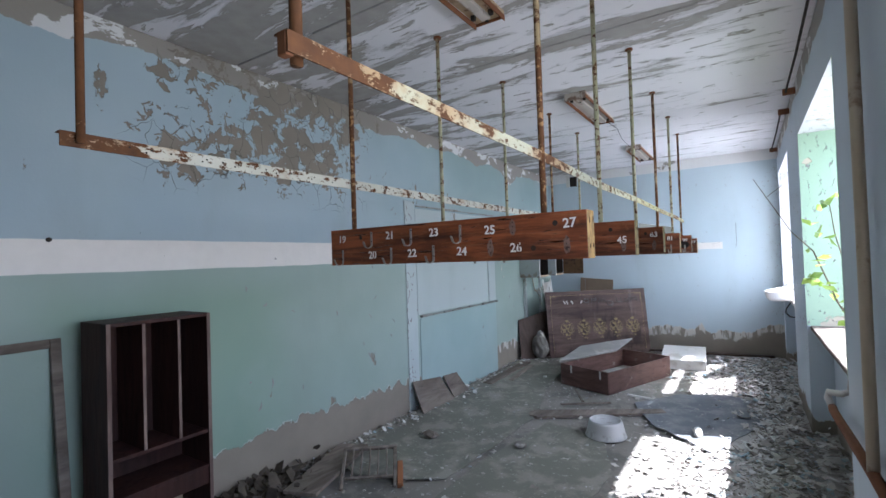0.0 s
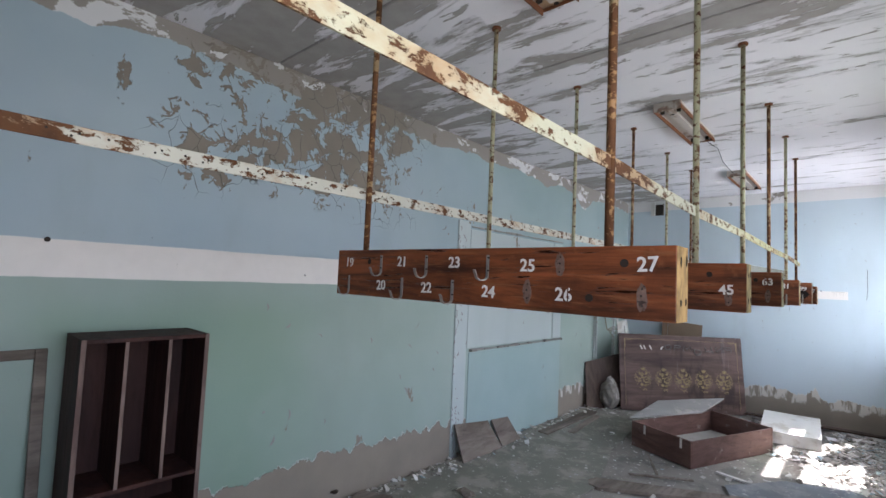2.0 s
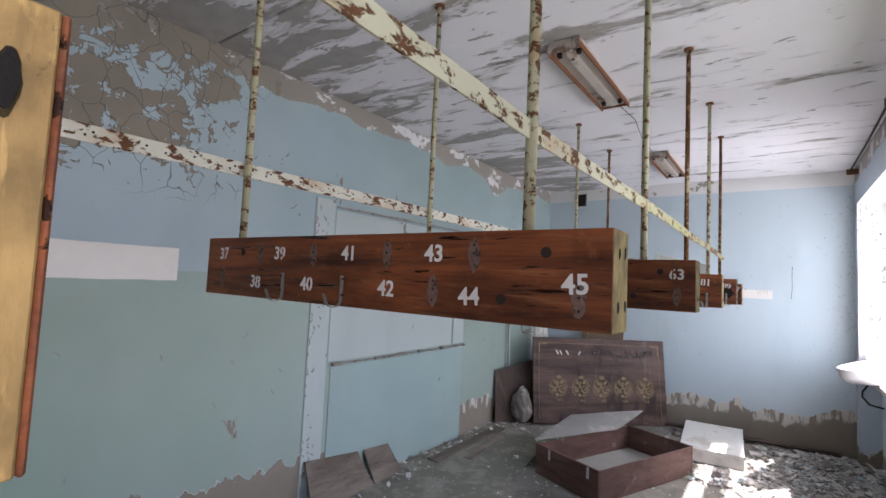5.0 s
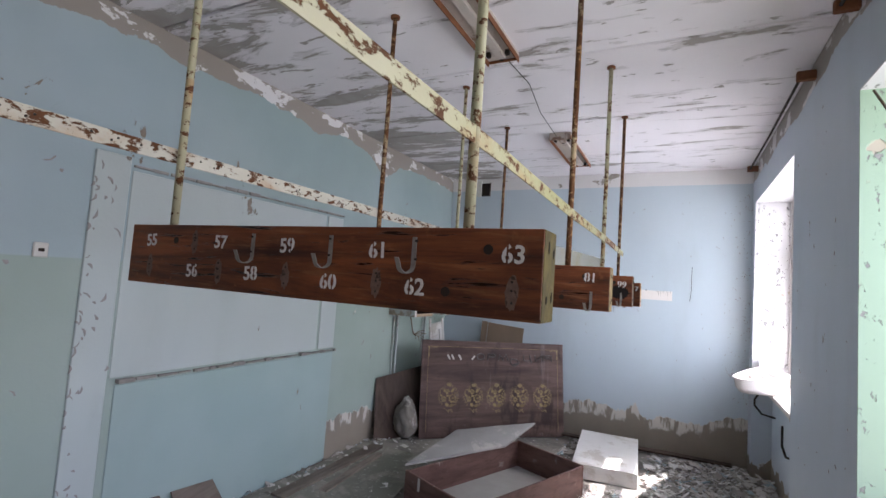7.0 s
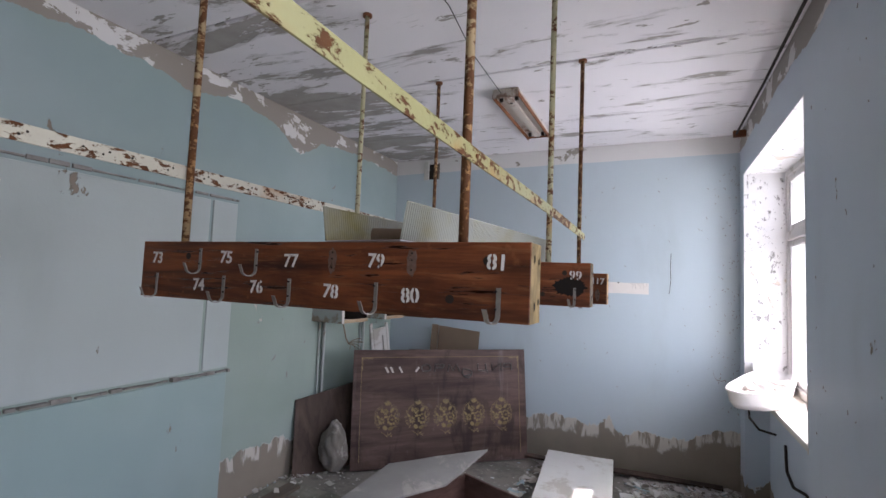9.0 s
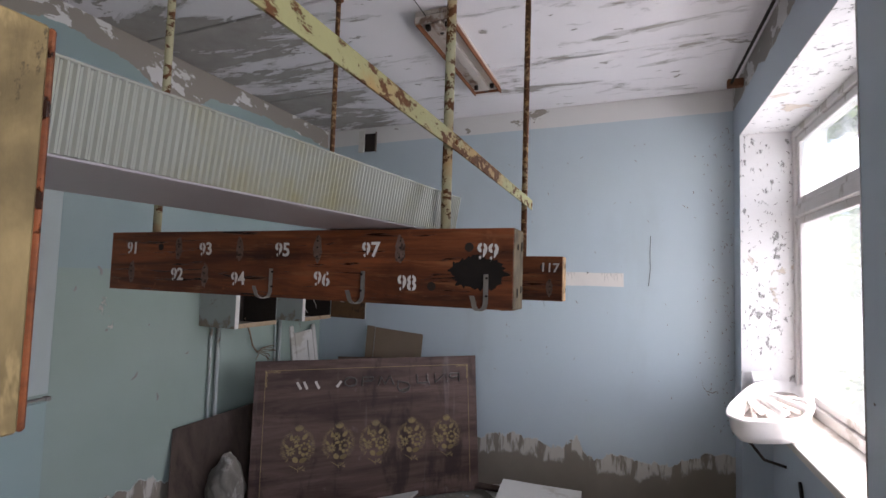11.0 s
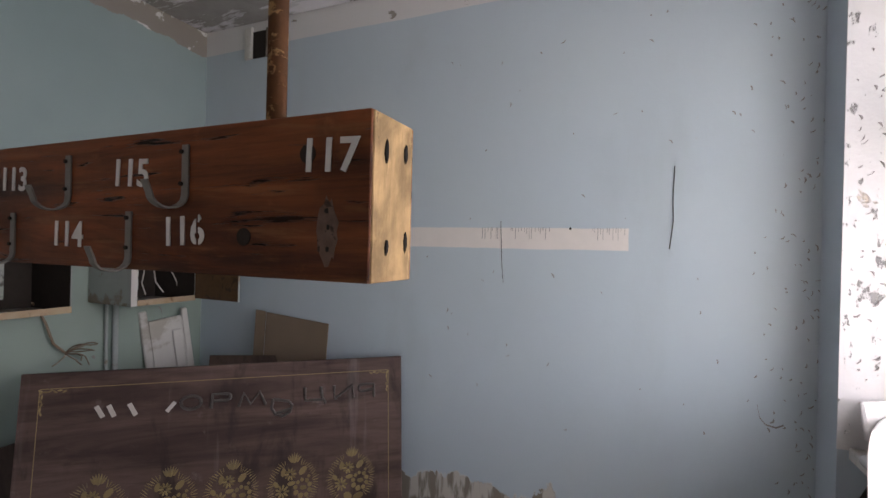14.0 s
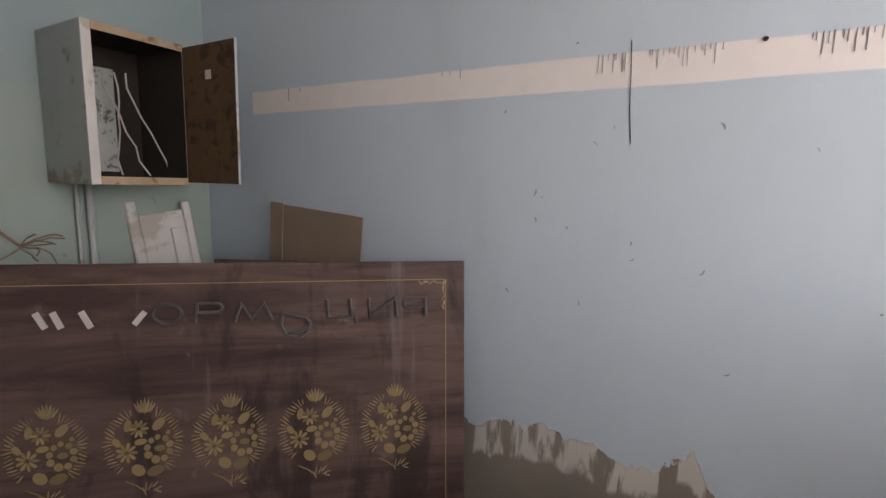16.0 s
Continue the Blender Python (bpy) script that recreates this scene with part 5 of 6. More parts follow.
def lamp_cover():
    a, b = Vector((-0.885, 4.475, BOX_Z1 + 0.003)), Vector((-0.755, 5.53, BOX_Z1 + 0.003))
    d = (b - a).normalized()
    m = Matrix(((d.y, d.x, 0, a.x), (-d.x, d.y, 0, a.y), (0, 0, 1, a.z), (0, 0, 0, 1)))
    t = thing("lamp_cover", (0, 0, 0), "yellowed ribbed plastic lamp cover lying across two racks", "lamp cover", m=m)
    L, W, H = (b - a).length, 0.125, 0.094
    part("base", block(-W, W, 0, L, 0, 0.003, 0.001), M_PINKISH, t, "smooth white base")
    for sx in (-1, 1):
        bm, n = bmesh.new(), 480
        inner, outer = [], []
        for k in range(n + 1):
            y = L * k / n
            off = 0.0042 if k % 4 in (1, 2) else 0.0
            col = []
            for j, z in enumerate((0.0032, 0.03, 0.07, H)):
                x = sx * (W + 0.016 * z / H + off)
                col.append((bm.verts.new((x, y, z)), bm.verts.new((x - sx * (0.0016 + off * 1.4), y, z))))
            inner.append(col)
        for p, q in zip(inner, inner[1:]):
            for j in range(3):
                for s in (0, 1):
                    bm.faces.new((p[j][s], q[j][s], q[j + 1][s], p[j + 1][s]))
            bm.faces.new((p[3][0], q[3][0], q[3][1], p[3][1]))
        part("ribbed_side", bm, M_PLASTIC, t, "ribbed translucent side")
        part("lip", block(sx * (W + 0.0165) - 0.002, sx * (W + 0.0165) + 0.002, 0, L, H + 0.0003, H + 0.004, 0.001), M_PLASTIC, t)
    part("end_plate", block(-W + 0.001, W - 0.001, L - 0.003, L, 0.0035, H - 0.003), M_PLASTIC, t)
    return t


lamp_cover()
tagged(part("paper_roll", tube([(-0.93, 4.60, BOX_Z1 + 0.0295), (-0.80, 4.63, BOX_Z1 + 0.0295)], 0.022, 16), M_CARD, smooth=True), "brown paper roll lying in the lamp cover", "roll")


# ---- window wall ----
M_FRAME = plain("flaking_white_window_paint", (0.66, 0.63, 0.62), (0.55, 0.52, 0.50), 0.6, 0, 9, 0.0015, (0.36, 0.32, 0.28))


def glass_mat():
    g = Graph("dusty_window_glass_with_glare", 0.03)
    g.bsdf.inputs["Transmission Weight"].default_value = 1.0
    g.bsdf.inputs["IOR"].default_value = 1.1
    mat = g.done((0.95, 0.98, 0.96))
    # dust film, whitened so that it also carries the glare of outdoors
    dust = g.add("ShaderNodeBsdfTranslucent")
    dust.inputs[0].default_value = (0.80, 0.82, 0.80, 1)
    mx = g.add("ShaderNodeMixShader")
    g.plug(mx.inputs[0], g.math("ADD", 0.07, g.math("MULTIPLY", g.step(g.noise(3.0, 6), 0.35, 0.75), 0.15)))
    g.tree.links.new(g.bsdf.outputs[0], mx.inputs[1])
    g.tree.links.new(dust.outputs[0], mx.inputs[2])
    g.tree.links.new(mx.outputs[0], g.tree.nodes["Material Output"].inputs[0])
    return mat


M_GLASS = glass_mat()


def window(n, a, b):
    w = tagged(new("window_%d" % n), "white-painted wooden window with flaking frame and transom", "window", kind="structure")
    w.location = (0.70, a, SILL)
    W, H = b - a - 0.014, HEAD - SILL - 0.008
    o, zt = 0.007, 1.15
    part("frame_jamb", block(0, 0.07, o, o + 0.045, 0.012, H, 0.004), M_FRAME, w)
    part("frame_jamb", block(0, 0.07, W - 0.04, W + 0.004, 0.012, H, 0.004), M_FRAME, w)
    part("frame_head", block(0, 0.07, o + 0.0455, W - 0.0405, H - 0.045, H, 0.004), M_FRAME, w)
    part("frame_foot", block(0, 0.07, o + 0.0455, W - 0.0405, 0.012, 0.07, 0.004), M_FRAME, w)
    part("transom", block(-0.006, 0.072, o + 0.0455, W - 0.0405, zt - 0.035, zt + 0.035, 0.005), M_FRAME, w)
    for y0, y1, z0, z1 in ((o + 0.05, W - 0.045, 0.075, zt - 0.04), (o + 0.05, W - 0.045, zt + 0.04, H - 0.05)):
        s = 0.042
        sash = part("sash", block(0.012, 0.05, y0, y0 + s, z0, z1, 0.004), M_FRAME, w)
        part("sash_bar", block(0.012, 0.05, y1 - s, y1, z0, z1, 0.004), M_FRAME, sash)
        part("sash_bar", block(0.012, 0.05, y0 + s + 0.0005, y1 - s - 0.0005, z1 - s, z1, 0.004), M_FRAME, sash)
        part("sash_bar", block(0.012, 0.05, y0 + s + 0.0005, y1 - s - 0.0005, z0, z0 + s, 0.004), M_FRAME, sash)
        pane = part("pane", block(0.028, 0.032, y0 + s - 0.004, y1 - s + 0.004, z0 + s - 0.004, z1 - s + 0.004), M_GLASS, sash)
        pane.visible_shadow = False
    return w


window(1, *WINDOWS[2])


M_DUST = plain("dry_grey_dirt", (0.16, 0.13, 0.115), (0.40, 0.36, 0.33), 0.95, 0, 40, 0.004, (0.07, 0.055, 0.05))


def trough():
    """A white basin with rounded ends that juts out over the sill, with old tubes in it."""
    c, u, v = Vector((0.484, 7.285, 0.915)), Vector((0.92, 0.38, 0)), Vector((0.29, 0.957, 0))
    t = thing("white_trough", tuple(c), "chipped white basin full of old tubes jutting over the sill", "basin")
    A, B, H, N = 0.225, 0.575, 0.125, 56

    def ring(bm, k, z):
        out = []
        for j in range(N):
            q = 2 * math.pi * j / N
            p, w = [math.copysign(abs(f) ** 0.62, f) for f in (math.cos(q), math.sin(q))]
            xy = u * (A * k * p * (1 - 0.14 * (w + 1))) + v * (B * (1 - (1 - k) * 0.6) * w)
            out.append(bm.verts.new((xy.x, xy.y, z + (0.006 * noise.noise((xy.x * 9, xy.y * 9, z)) if z > 0.08 else 0))))
        return out

    bm = bmesh.new()
    prof = [(0.66, 0.0), (0.80, 0.012), (0.92, 0.05), (0.97, H - 0.016), (1.01, H - 0.008), (1.01, H), (0.94, H + 0.002), (0.84, H - 0.006), (0.74, H - 0.04), (0.66, 0.045)]
    rings = [ring(bm, k, z) for k, z in prof]
    for q, w in zip(rings, rings[1:]):
        for k in range(N):
            bm.faces.new((q[k], q[(k + 1) % N], w[(k + 1) % N], w[k]))
    bm.faces.new(rings[0])
    bm.faces.new(rings[-1][::-1])
    bmesh.ops.recalc_face_normals(bm, faces=bm.faces[:])
    part("shell", bm, M_ENAMEL, t, smooth=True)
    bm = bmesh.new()
    d0, d1 = ring(bm, 0.70, 0.047), ring(bm, 0.705, 0.064)
    bm.faces.new(d1)
    for k in range(N):
        bm.faces.new((d0[k], d0[(k + 1) % N], d1[(k + 1) % N], d1[k]))
    part("dirt", bm, M_DUST, t, "dry dirt in the basin")
    turn = Matrix.Translation((0.10, 0.475, 0)) @ Matrix.Rotation(radians(32), 4, "Z") @ Matrix.Rotation(radians(-10), 4, "X")
    part("back_plate", block(-0.115, 0.115, 0, 0.018, H - 0.075, H + 0.05, 0.006, m=turn), M_ENAMEL, t, "white plate standing at the end")
    for k, (x0, y0, x1, y1, r) in enumerate(((-0.107, 0.135, -0.15, -0.40, 0.017), (-0.06, 0.14, -0.075, -0.42, 0.019), (-0.013, 0.115, 0.06, -0.26, 0.016), (0.03, 0.16, 0.10, -0.12, 0.014), (-0.085, 0.10, -0.05, -0.38, 0.012))):
        part("old_tube", tube([(x0, y0, 0.085 + 0.012 * (k % 3)), (x1, y1, H + 0.004 + 0.006 * (k % 2))], r, 10), M_FRAME if k % 2 else M_ENAMEL, t, "dusty old fluorescent tube", smooth=True)
    return t


trough()


def hanging_cable(pts, r, label):
    return tagged(part("loose_cable", tube(pts, r, 7), M_DARK, smooth=True), label, "cable", "loose cables")


hanging_cable([(0.50, 7.72, 0.83), (0.44, 7.68, 0.74), (0.43, 7.60, 0.70), (0.42, 7.5, 0.72), (0.46, 7.42, 0.67), (0.55, 7.38, 0.66)], 0.008, "dark loose cable hanging below the sill")
hanging_cable([(0.585, 7.3, 0.62), (0.56, 7.15, 0.5), (0.56, 7.0, 0.46), (0.57, 6.8, 0.5), (0.585, 6.7, 0.5)], 0.009, "dark cable slack in the niche under the window")
hanging_cable([(-1.12, 5.02, ZC - 0.03), (-1.10, 5.4, ZC - 0.02), (-1.16, 5.9, ZC - 0.025), (-1.17, 6.44, ZC - 0.03)], 0.0025, "thin cable strung between two ceiling lamps")


def curtain_rod(y0, y1):
    t = thing("curtain_rod", (0.362, y0, 2.85), "dark rusty curtain rod on wooden brackets", "curtain rod", "curtain rods")
    part("rod", tube([(0, 0, 0), (0.004, (y1 - y0) / 2, -0.006), (0, y1 - y0, 0)], 0.008, 8), M_DARK, t)
    for y in (0.0, y1 - y0):
        part("bracket", block(-0.02, XR - 0.362 - 0.001, y - 0.018, y + 0.018, -0.022, 0.03, 0.004), M_RUST, t, "rusty bracket")
    return t


curtain_rod(3.1, 4.93)
curtain_rod(5.62, 7.68)
curtain_rod(0.2, 1.8)


def heating_pipe():
    t = thing("heating_pipe", (0.39, 2.32, 0), "cream-painted rusty heating pipe along the window wall", "pipe")
    part("riser", tube([(0, 0, 0.72), (0.003, 0, 1.6), (0, -0.02, ZC)], 0.019, 12), plain("flaking_cream_pipe", (0.52, 0.45, 0.35), (0.40, 0.31, 0.21), 0.6, 0, 7, 0.001, (0.20, 0.12, 0.07)), t, smooth=True)
    part("lower_run", tube([(0, -2.2, 0.75), (0, 0, 0.72), (0.0, 0.95, 0.675), (0.01, 1.07, 0.66)], 0.020, 12), M_RUST, t, "rust-red lower run", smooth=True)
    part("elbow", tube([(0.01, 1.07, 0.66), (-0.004, 1.11, 0.70), (0.0, 1.10, 0.735), (0.05, 1.06, 0.74), (0.09, 1.06, 0.76), (0.10, 1.06, 0.85)], 0.018, 12), M_FRAME, t, "cream-painted elbow", smooth=True)
    part("branch_run", tube([(0.02, -0.02, 0.70), (0.03, -0.9, 0.74), (0.03, -2.2, 0.80)], 0.014, 10), M_RUST, t)
    return t


heating_pipe()


# ---- greenery outside ----
def leaf_mat():
    g = Graph("sunlit_leaf", 0.5)
    g.bsdf.inputs["Transmission Weight"].default_value = 0.0
    g.bsdf.inputs["Subsurface Weight"].default_value = 0.0
    c = g.mix(g.island(), (0.07, 0.13, 0.025), (0.16, 0.24, 0.05))
    mat = g.done(c)
    tr = g.add("ShaderNodeBsdfTranslucent")
    g.plug(tr.inputs[0], g.mix(g.island(), (0.26, 0.40, 0.07), (0.45, 0.58, 0.16)))
    mx = g.add("ShaderNodeMixShader")
    mx.inputs[0].default_value = 0.6
    g.tree.links.new(g.bsdf.outputs[0], mx.inputs[1])
    g.tree.links.new(tr.outputs[0], mx.inputs[2])
    g.tree.links.new(mx.outputs[0], g.tree.nodes["Material Output"].inputs[0])
    return mat


M_LEAF = leaf_mat()
M_BARK = plain("grey_brown_bark", (0.10, 0.075, 0.055), (0.17, 0.135, 0.10), 0.9, 0, 12, 0.004)


def leaves_bm(centres, count, size, rng):
    """Small folded leaves scattered round the given twig ends."""
    verts, faces = [], []
    for _ in range(count):
        c, spread = rng.choice(centres)
        p = c + Vector((rng.gauss(0, spread), rng.gauss(0, spread), rng.gauss(0, spread * 0.8)))
        d = Vector((rng.uniform(-1, 1), rng.uniform(-1, 1), rng.uniform(-0.8, 0.4))).normalized()
        s = d.orthogonal().normalized()
        s.rotate(Matrix.Rotation(rng.uniform(0, 6.28), 3, d))
        k = size * rng.uniform(0.6, 1.3)
        n, i = d.cross(s), len(verts)
        verts += [p, p + d * k * 0.5 + s * k * 0.28 + n * k * 0.07, p + d * k, p + d * k * 0.5 - s * k * 0.28 + n * k * 0.07]
        faces += [(i, i + 1, i + 2), (i, i + 2, i + 3)]
    me = bpy.data.meshes.new("leaves")
    me.from_pydata(verts, [], faces)
    bm = bmesh.new()
    bm.from_mesh(me)
    bpy.data.meshes.remove(me)
    return bm


def tree(x, y, height, spread, seed, count, low=0.25):
    rng = random.Random(seed)
    t = thing("tree", (x, y, -0.6), "leafy green tree outside, for the window view and sun dapple", "tree", "trees outside")
    top = Vector((rng.uniform(-0.3, 0.3), rng.uniform(-0.3, 0.3), height))
    pts = [Vector((0, 0, 0)), top * 0.35 + Vector((0.08, 0.05, 0)), top * 0.7, top]
    part("trunk", tube(pts, 0.09, 9, r_end=0.02), M_BARK, t)
    ends = []
    for k in range(22):
        f = rng.uniform(low, 0.98)
        base = top * f
        a = rng.uniform(0, 6.28)
        out = spread * (1.1 - 0.55 * f) * rng.uniform(0.5, 1.1)
        tip = base + Vector((math.cos(a) * out, math.sin(a) * out, rng.uniform(0.1, 0.7)))
        part("limb", tube([base, base.lerp(tip, 0.5) + Vector((0, 0, 0.08)), tip], 0.022, 6, r_end=0.006), M_BARK, t)
        ends += [(tip, 0.26), (base.lerp(tip, 0.6), 0.22)]
    part("crown", leaves_bm(ends, count, 0.15, rng), M_LEAF, t, "crown of small light green leaves")
    return t


tree(3.0, 11.0, 5.2, 1.9, 1, 8000, 0.10)
tree(4.6, 14.6, 6.0, 2.2, 8, 7000, 0.08)
tree(5.4, 7.6, 6.0, 2.0, 2, 5200, 0.1)
tree(4.4, 12.2, 5.5, 2.0, 3, 5200, 0.1)
# sparse high crown added out of view, to dapple the sun through the windows
tree(4.3, 5.7, 5.6, 1.3, 4, 300, 0.70)
tree(8.0, 9.0, 6.5, 2.6, 5, 4200, 0.08)
tree(8.5, 13.0, 6.5, 2.8, 6, 4200, 0.08)
tree(6.5, 16.0, 6.5, 2.8, 7, 4200, 0.08)


def creeping_branch():
    t = thing("creeper_branch", (0.62, 3.75, 0.95), "thin leafy branch growing in through the broken window", "branch")
    rng = random.Random(8)
    base = Vector((0.62, 3.75, 0.95))
    runs = [[(0.62, 3.75, 0.95), (0.48, 3.62, 1.2), (0.37, 3.6, 1.52), (0.27, 3.6, 1.64), (0.09, 3.58, 1.98)],
            [(0.62, 3.75, 0.95), (0.54, 3.7, 1.35), (0.48, 3.66, 1.62), (0.46, 3.64, 1.80)],
            [(0.62, 3.75, 0.95), (0.56, 3.6, 1.1), (0.46, 3.5, 1.22), (0.42, 3.46, 1.3)]]
    for r in runs:
        part("stem", tube([Vector(p) - base for p in r], 0.006, 6, r_end=0.002), M_BARK, t)
    part("side_twig", tube([Vector(p) - base for p in ((0.15, 3.59, 1.86), (0.20, 3.59, 1.90), (0.225, 3.59, 1.92))], 0.002, 5), M_BARK, t)
    ends = [(Vector(p) - base, s) for p, s in (((0.40, 3.6, 1.50), 0.06), ((0.47, 3.64, 1.62), 0.06), ((0.44, 3.55, 1.36), 0.06), ((0.50, 3.6, 1.2), 0.06), ((0.47, 3.64, 1.8), 0.04))]
    part("leaves", leaves_bm(ends, 38, 0.085, rng), M_LEAF, t, "light green leaves")
    return t


creeping_branch()


# ---- marks on the far wall ----
crack = tagged(part("wall_crack", strip([(-0.082, YF - 0.001, 1.93), (-0.086, YF - 0.001, 1.80), (-0.083, YF - 0.001, 1.69), (-0.089, YF - 0.001, 1.63), (-0.095, YF - 0.001, 1.575)], (1, 0, 0), 0.004, 0.002), M_DARK), "thin dark vertical crack in the wall paint", "crack", kind="structure")
part("branch_crack", strip([(-0.843, YF - 0.001, 1.695), (-0.838, YF - 0.001, 1.60), (-0.834, YF - 0.001, 1.50), (-0.824, YF - 0.001, 1.395)], (1, 0, 0), 0.0018, 0.002), M_DARK, crack)
nail = tagged(part("wall_nail", tube([(-0.509, YF, 1.66), (-0.509, YF - 0.006, 1.66)], 0.006, 8), M_DARK), "dark nail hole in the pale stripe", "nail")


tagged(part("wall_nail", tube([(XL, 0.945, 1.708), (XL + 0.012, 0.945, 1.708)], 0.012, 8), M_DARK), "dark bolt end on the white stripe", "nail")


def paint_drips():
    """Thin runs of blue paint over the top of the pale stripe."""
    bm, rng = bmesh.new(), random.Random(21)
    for x0, x1, n in ((-0.94, -0.85, 7), (-0.80, -0.60, 15), (-0.42, -0.27, 12), (-2.29, -2.28, 1), (-2.22, -2.21, 1), (-1.5, -1.4, 3)):
        for k in range(n):
            x, l = x0 + (x1 - x0) * (k + rng.uniform(0.2, 0.8)) / n, rng.choice((0.015, 0.02, 0.03, 0.055))
            strip([(x, YF - 0.001, 1.664), (x + rng.uniform(-0.001, 0.001), YF - 0.001, 1.664 - l * 0.5), (x, YF - 0.001, 1.664 - l)], (1, 0, 0), rng.uniform(0.0012, 0.0024), 0.002, bm=bm)
    return tagged(part("paint_drips", bm, M_CHIP), "thin runs of paint over the pale stripe", "paint drips", kind="stuff")


M_CHIP = plain("bared_plaster_chip", (0.20, 0.18, 0.175), (0.38, 0.35, 0.34), 0.9, 0, 30)
paint_drips()
tagged(part("wall_scratch", strip([(x, YF - 0.001, z) for x, z in ((0.235, 0.96), (0.245, 0.91), (0.265, 0.885), (0.30, 0.878), (0.325, 0.892))], (0, 0, 1), 0.006, 0.003), M_CHIP), "curled scratch in the wall paint", "scratch", kind="structure")


def light_switch():
    t = thing("light_switch", (XL, 3.66, 1.62), "small cream light switch on the teal wall", "switch")
    part("plate", block(0.0, 0.014, -0.03, 0.03, -0.035, 0.035, 0.005), M_WHITE, t)
    part("rocker", block(0.0142, 0.02, -0.012, 0.012, -0.008, 0.008, 0.002), M_DARK, t)
    return t


light_switch()


def chips(name, count, spot, seed, label, big=1.0):
    """Little curled chips and scratches where the paint has let go; spot gives a centre and two in-plane axes."""
    bm, rng = bmesh.new(), random.Random(seed)
    for _ in range(count):
        c, u, v = spot(rng)
        a, b, q = rng.uniform(0.003, 0.013) * big, rng.uniform(0.0012, 0.0035) * big, rng.uniform(0.4, 2.6)
        d, e = u * math.cos(q) + v * math.sin(q), v * math.cos(q) - u * math.sin(q)
        n = u.cross(v) * 0.002
        ring = [(d * (a * math.cos(k * math.pi / 4)) + e * (b * math.sin(k * math.pi / 4) + 0.4 * a * math.cos(k * math.pi / 4) ** 2)) * rng.uniform(0.7, 1.2) for k in range(8)]
        f = [bm.verts.new(c + p + n) for p in ring]
        r = [bm.verts.new(c + p - n) for p in ring]
        bm.faces.new(f)
        for k in range(8):
            bm.faces.new((r[k], r[(k + 1) % 8], f[(k + 1) % 8], f[k]))
    return tagged(part(name, bm, M_CHIP), label, "paint chips", kind="stuff")


chips("wall_chips", 130, lambda r: (Vector((XR - min(abs(r.gauss(0, 0.10)), 0.5), YF, r.uniform(0.6, 2.7))), Vector((1, 0, 0)), Vector((0, 0, 1))), 31, "small chips in the blue paint beside the window corner")
chips("reveal_chips", 110, lambda r: (Vector((r.uniform(XR + 0.03, XR + 0.30), 7.793, r.uniform(1.12, 2.5))), Vector((1, 0, 0)), Vector((0, 0, 1))), 32, "small chips in the white paint of the window reveal")
chips("pier_chips", 26, lambda r: (Vector((XR, r.uniform(4.98, 6.1), r.uniform(0.5, 2.75))), Vector((0, -1, 0)), Vector((0, 0, 1))), 33, "small chips in the blue paint between the windows")
chips("far_wall_flecks", 40, lambda r: (Vector((r.uniform(-1.3, 0.3), YF, r.uniform(0.7, 2.6))), Vector((1, 0, 0)), Vector((0, 0, 1))), 34, "dark flecks on the blue wall")

chips("scraped_spots", 46, lambda r: (Vector((XL, r.choice((r.uniform(1.9, 3.8), r.uniform(5.9, 7.9), r.gauss(3.5, 0.25))), r.uniform(0.5, 2.5))), Vector((0, 1, 0)), Vector((0, 0, 1))), 35, "bare scraped spots in the blue and teal wall paint", 2.6)
chips("hatch_scrapes", 60, lambda r: (Vector((XL + 0.012, 3.84 + min(abs(r.gauss(0, 0.06)), 0.17), r.uniform(0.05, 2.1))), Vector((0, 1, 0)), Vector((0, 0, 1))), 36, "scraped spots in the paint beside the hatch", 2.2)


# ---- rubble, last ----
def rubble_mat():
    g = Graph("paint_flakes_and_plaster_crumbs", 0.9)
    r = g.island()
    c = g.mix(g.step(r, 0.0, 0.55), (0.20, 0.175, 0.15), (0.52, 0.49, 0.45))
    c = g.mix(g.step(r, 0.72, 0.80), c, (0.66, 0.65, 0.63))
    c = g.mix(g.step(r, 0.93, 0.95), c, (0.36, 0.45, 0.48))
    return g.done(c, g.noise(50, 4), 0.002)


M_RUBBLE = rubble_mat()


def rubble(name, label, count, place, size, seed, tilt=0.35, mat=None):
    rng = np.random.default_rng(seed)
    verts, faces = [], []
    for _ in range(count):
        x, y, z = place(rng)
        s = size * min(2.4, float(np.exp(rng.normal(0, 0.5))))
        n, h = int(rng.integers(4, 7)), s * rng.uniform(0.06, 0.3)
        ang, i = rng.uniform(0, 6.28), len(verts)
        tx, ty = rng.normal(0, tilt), rng.normal(0, tilt)
        ring = []
        for k in range(n):
            a = ang + 6.2832 * k / n + rng.uniform(-0.3, 0.3)
            r = s * rng.uniform(0.55, 1.0)
            ring.append((r * math.cos(a), r * math.sin(a) * 0.7))
        low = min(px * tx + py * ty for px, py in ring)
        for dz in (0.0, h):
            for px, py in ring:
                verts.append((x + px, y + py, z + dz + px * tx + py * ty - low))
        faces.append(tuple(range(i + n, i + 2 * n)))
        for k in range(n):
            faces.append((i + k, i + (k + 1) % n, i + n + (k + 1) % n, i + n + k))
    me = bpy.data.meshes.new(name)
    me.from_pydata(verts, [], faces)
    me.materials.append(mat or M_RUBBLE)
    return tagged(new(name, me), label, "rubble", kind="stuff")


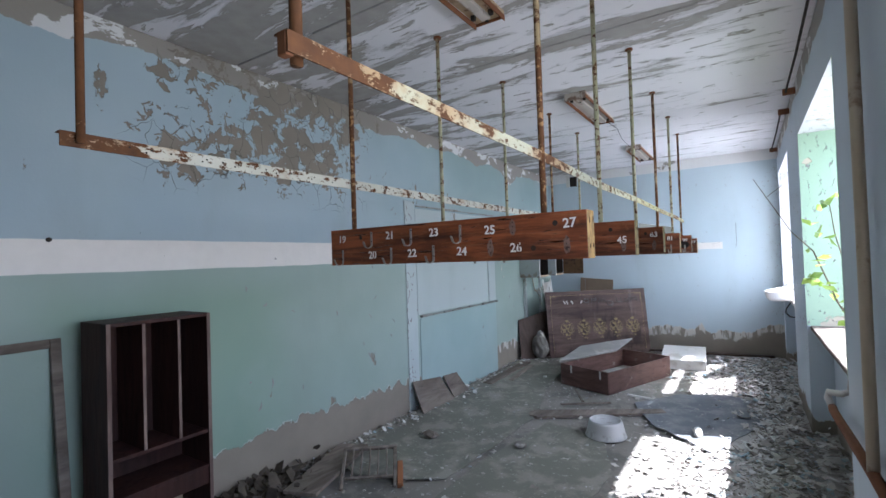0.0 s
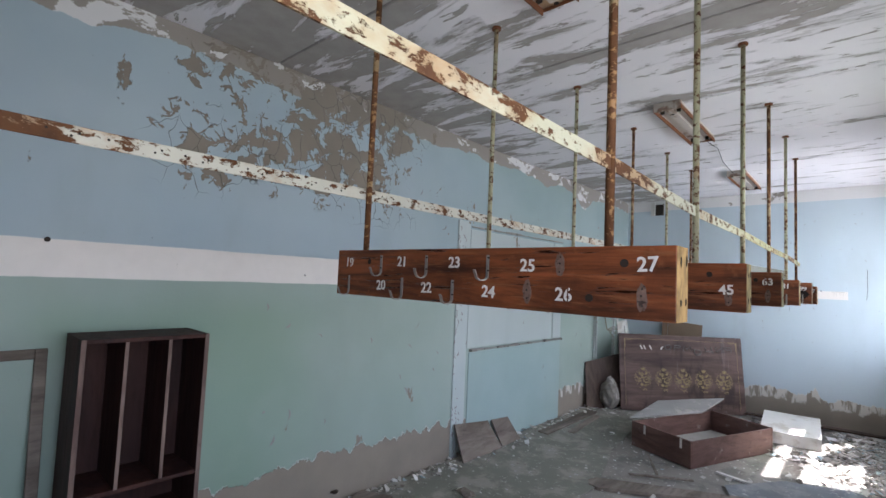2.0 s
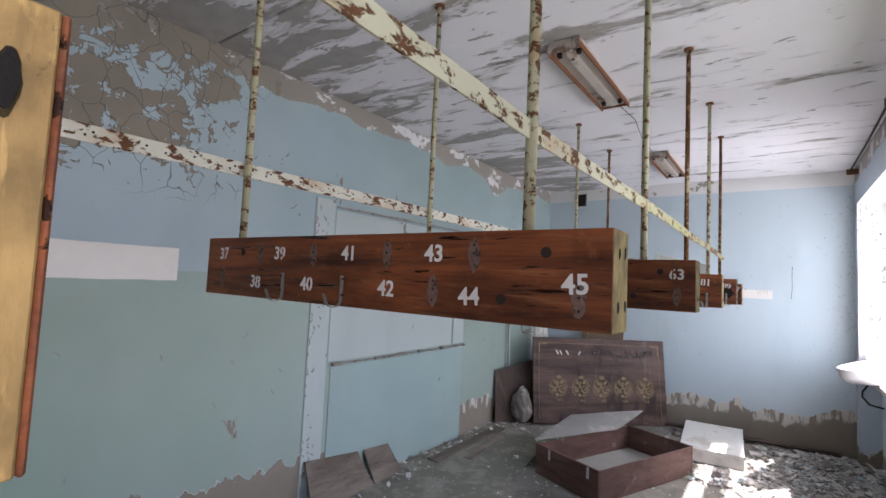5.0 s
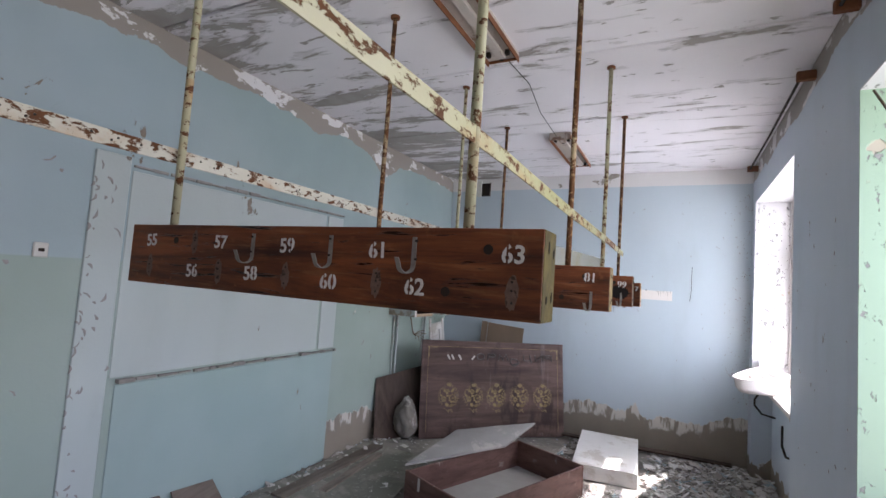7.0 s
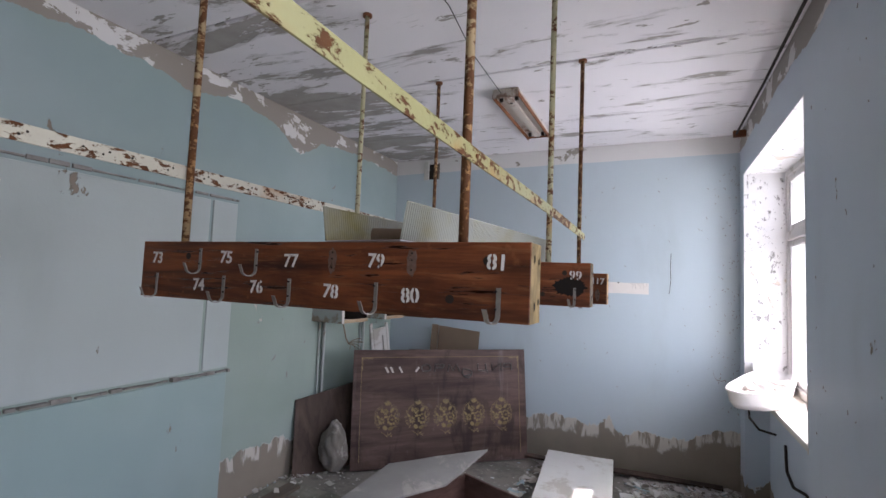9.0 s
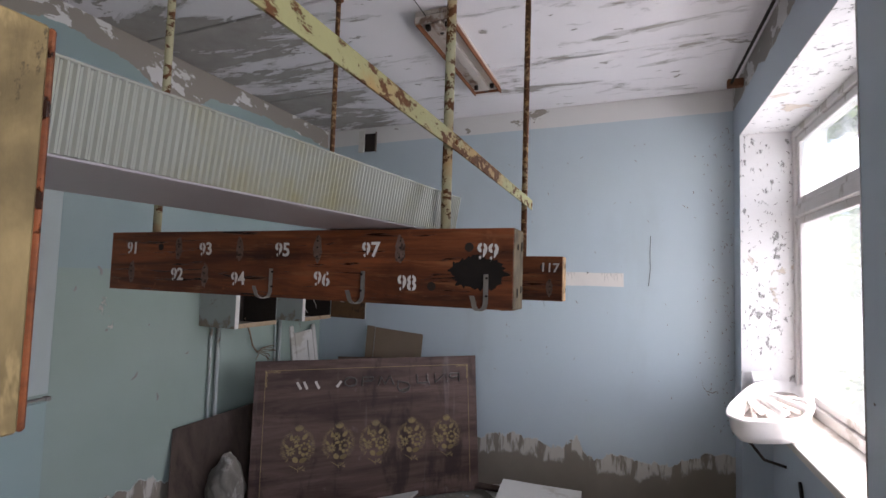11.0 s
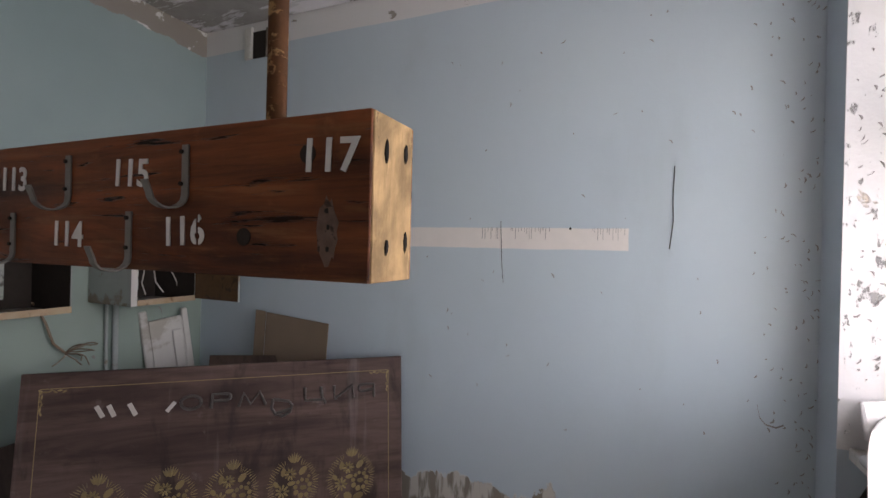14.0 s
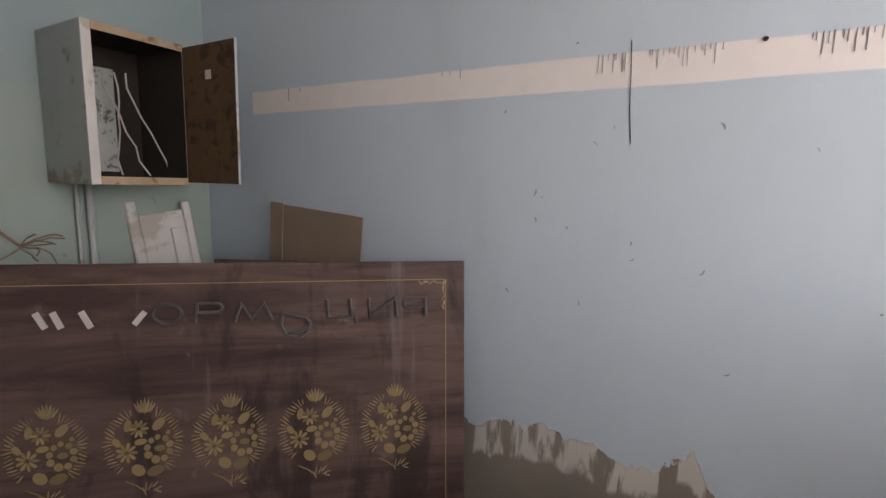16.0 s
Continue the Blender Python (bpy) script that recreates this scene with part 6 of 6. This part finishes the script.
def by_window(rng):
    while True:
        x, y = max(XR - 0.02 - abs(rng.normal(0, 0.42)), -1.1), rng.uniform(1.0, 7.95)
        on_box = x < -0.42 and 6.72 < y < 7.9
        on_sheet = x < 0.02 and 4.3 < y < 5.7 and rng.random() < 0.8
        if not on_box and not on_sheet:
            return x, y, 0.002 + max(0.0, (x + 0.3)) * 0.03


def anywhere(rng):
    return rng.uniform(XL + 0.05, XR - 0.03), rng.uniform(0.6, 7.95), 0.006


def far_end(rng):
    while True:
        x, y = rng.uniform(-1.2, XR - 0.03), rng.uniform(6.3, 7.97)
        if not (-1.1 < x < -0.42 and 6.72 < y < 7.9):
            return x, y, 0.006


def by_left_wall(rng):
    return XL + 0.02 + abs(rng.normal(0, 0.10)), rng.uniform(1.5, 7.9), 0.004


def junk_corner(rng):
    return -2.72 + rng.normal(0, 0.13), 1.95 + rng.normal(0, 0.2), abs(rng.normal(0, 0.035))


def in_niches(rng):
    y = rng.uniform(3.1, 4.9) if rng.random() < 0.5 else rng.uniform(6.2, 7.75)
    return rng.uniform(0.40, 0.58), y, abs(rng.normal(0, 0.03))


M_JUNK = plain("brown_rags_and_rot", (0.045, 0.036, 0.028), (0.13, 0.105, 0.08), 0.95, 0, 30, 0.003)


def curled_flakes(name, label, count, place, size, seed):
    """Sheets of paint that came down whole: thin, bent, lying at a tilt."""
    rng = np.random.default_rng(seed)
    verts, faces = [], []
    for _ in range(count):
        x, y, z = place(rng)
        s = size * min(2.2, float(np.exp(rng.normal(0, 0.45))))
        w, bend, q = s * rng.uniform(0.35, 0.8), rng.uniform(0.2, 1.3), rng.uniform(0, 6.28)
        lean, t, i = rng.normal(0, 0.25), 0.0022, len(verts)
        rows = []
        for k in range(4):
            a = (k / 3 - 0.5) * bend
            px, pz = s * math.sin(a) / bend * 2, s * (1 - math.cos(a)) / bend * 2
            for v in (-1, 1):
                ww = w * v * rng.uniform(0.65, 1.0)
                rows.append((px * math.cos(q) - ww * math.sin(q), px * math.sin(q) + ww * math.cos(q), pz + lean * ww))
        low = min(r[2] for r in rows)
        for dz in (0.0, t):
            verts += [(x + r[0], y + r[1], z + r[2] - low + dz) for r in rows]
        for k in range(3):
            p = i + 2 * k
            faces += [(p, p + 2, p + 3, p + 1), (p + 8, p + 9, p + 11, p + 10), (p, p + 8, p + 10, p + 2), (p + 1, p + 3, p + 11, p + 9)]
        faces += [(i, i + 1, i + 9, i + 8), (i + 6, i + 14, i + 15, i + 7)]
    me = bpy.data.meshes.new(name)
    me.from_pydata(verts, [], faces)
    me.materials.append(M_RUBBLE)
    return tagged(new(name, me), label, "paint flakes", kind="stuff")


rubble("plaster_rubble", "heap of fallen plaster and leaves along the window wall", 9500, by_window, 0.0155, 1, 0.4)
rubble("plaster_crumbs", "scattered plaster crumbs and paint flakes on the floor", 3200, anywhere, 0.009, 2, 0.15)
rubble("far_rubble", "broken plaster and flakes at the far end", 1500, far_end, 0.017, 3, 0.3)
rubble("wall_foot_rubble", "crumbs along the foot of the wall", 1300, by_left_wall, 0.016, 4)
rubble("junk_heap", "heap of rags and rubbish beside the cabinet", 420, junk_corner, 0.035, 5, 0.5, M_JUNK)
rubble("niche_rubble", "rubble in the radiator niches", 700, in_niches, 0.02, 6)
curled_flakes("curled_paint_flakes", "curled sheets of fallen paint on the rubble by the windows", 1500, by_window, 0.026, 7)
curled_flakes("far_paint_flakes", "curled sheets of fallen paint at the far end", 420, far_end, 0.030, 8)
curled_flakes("stray_paint_flakes", "few curled paint flakes on the linoleum", 260, anywhere, 0.018, 9)
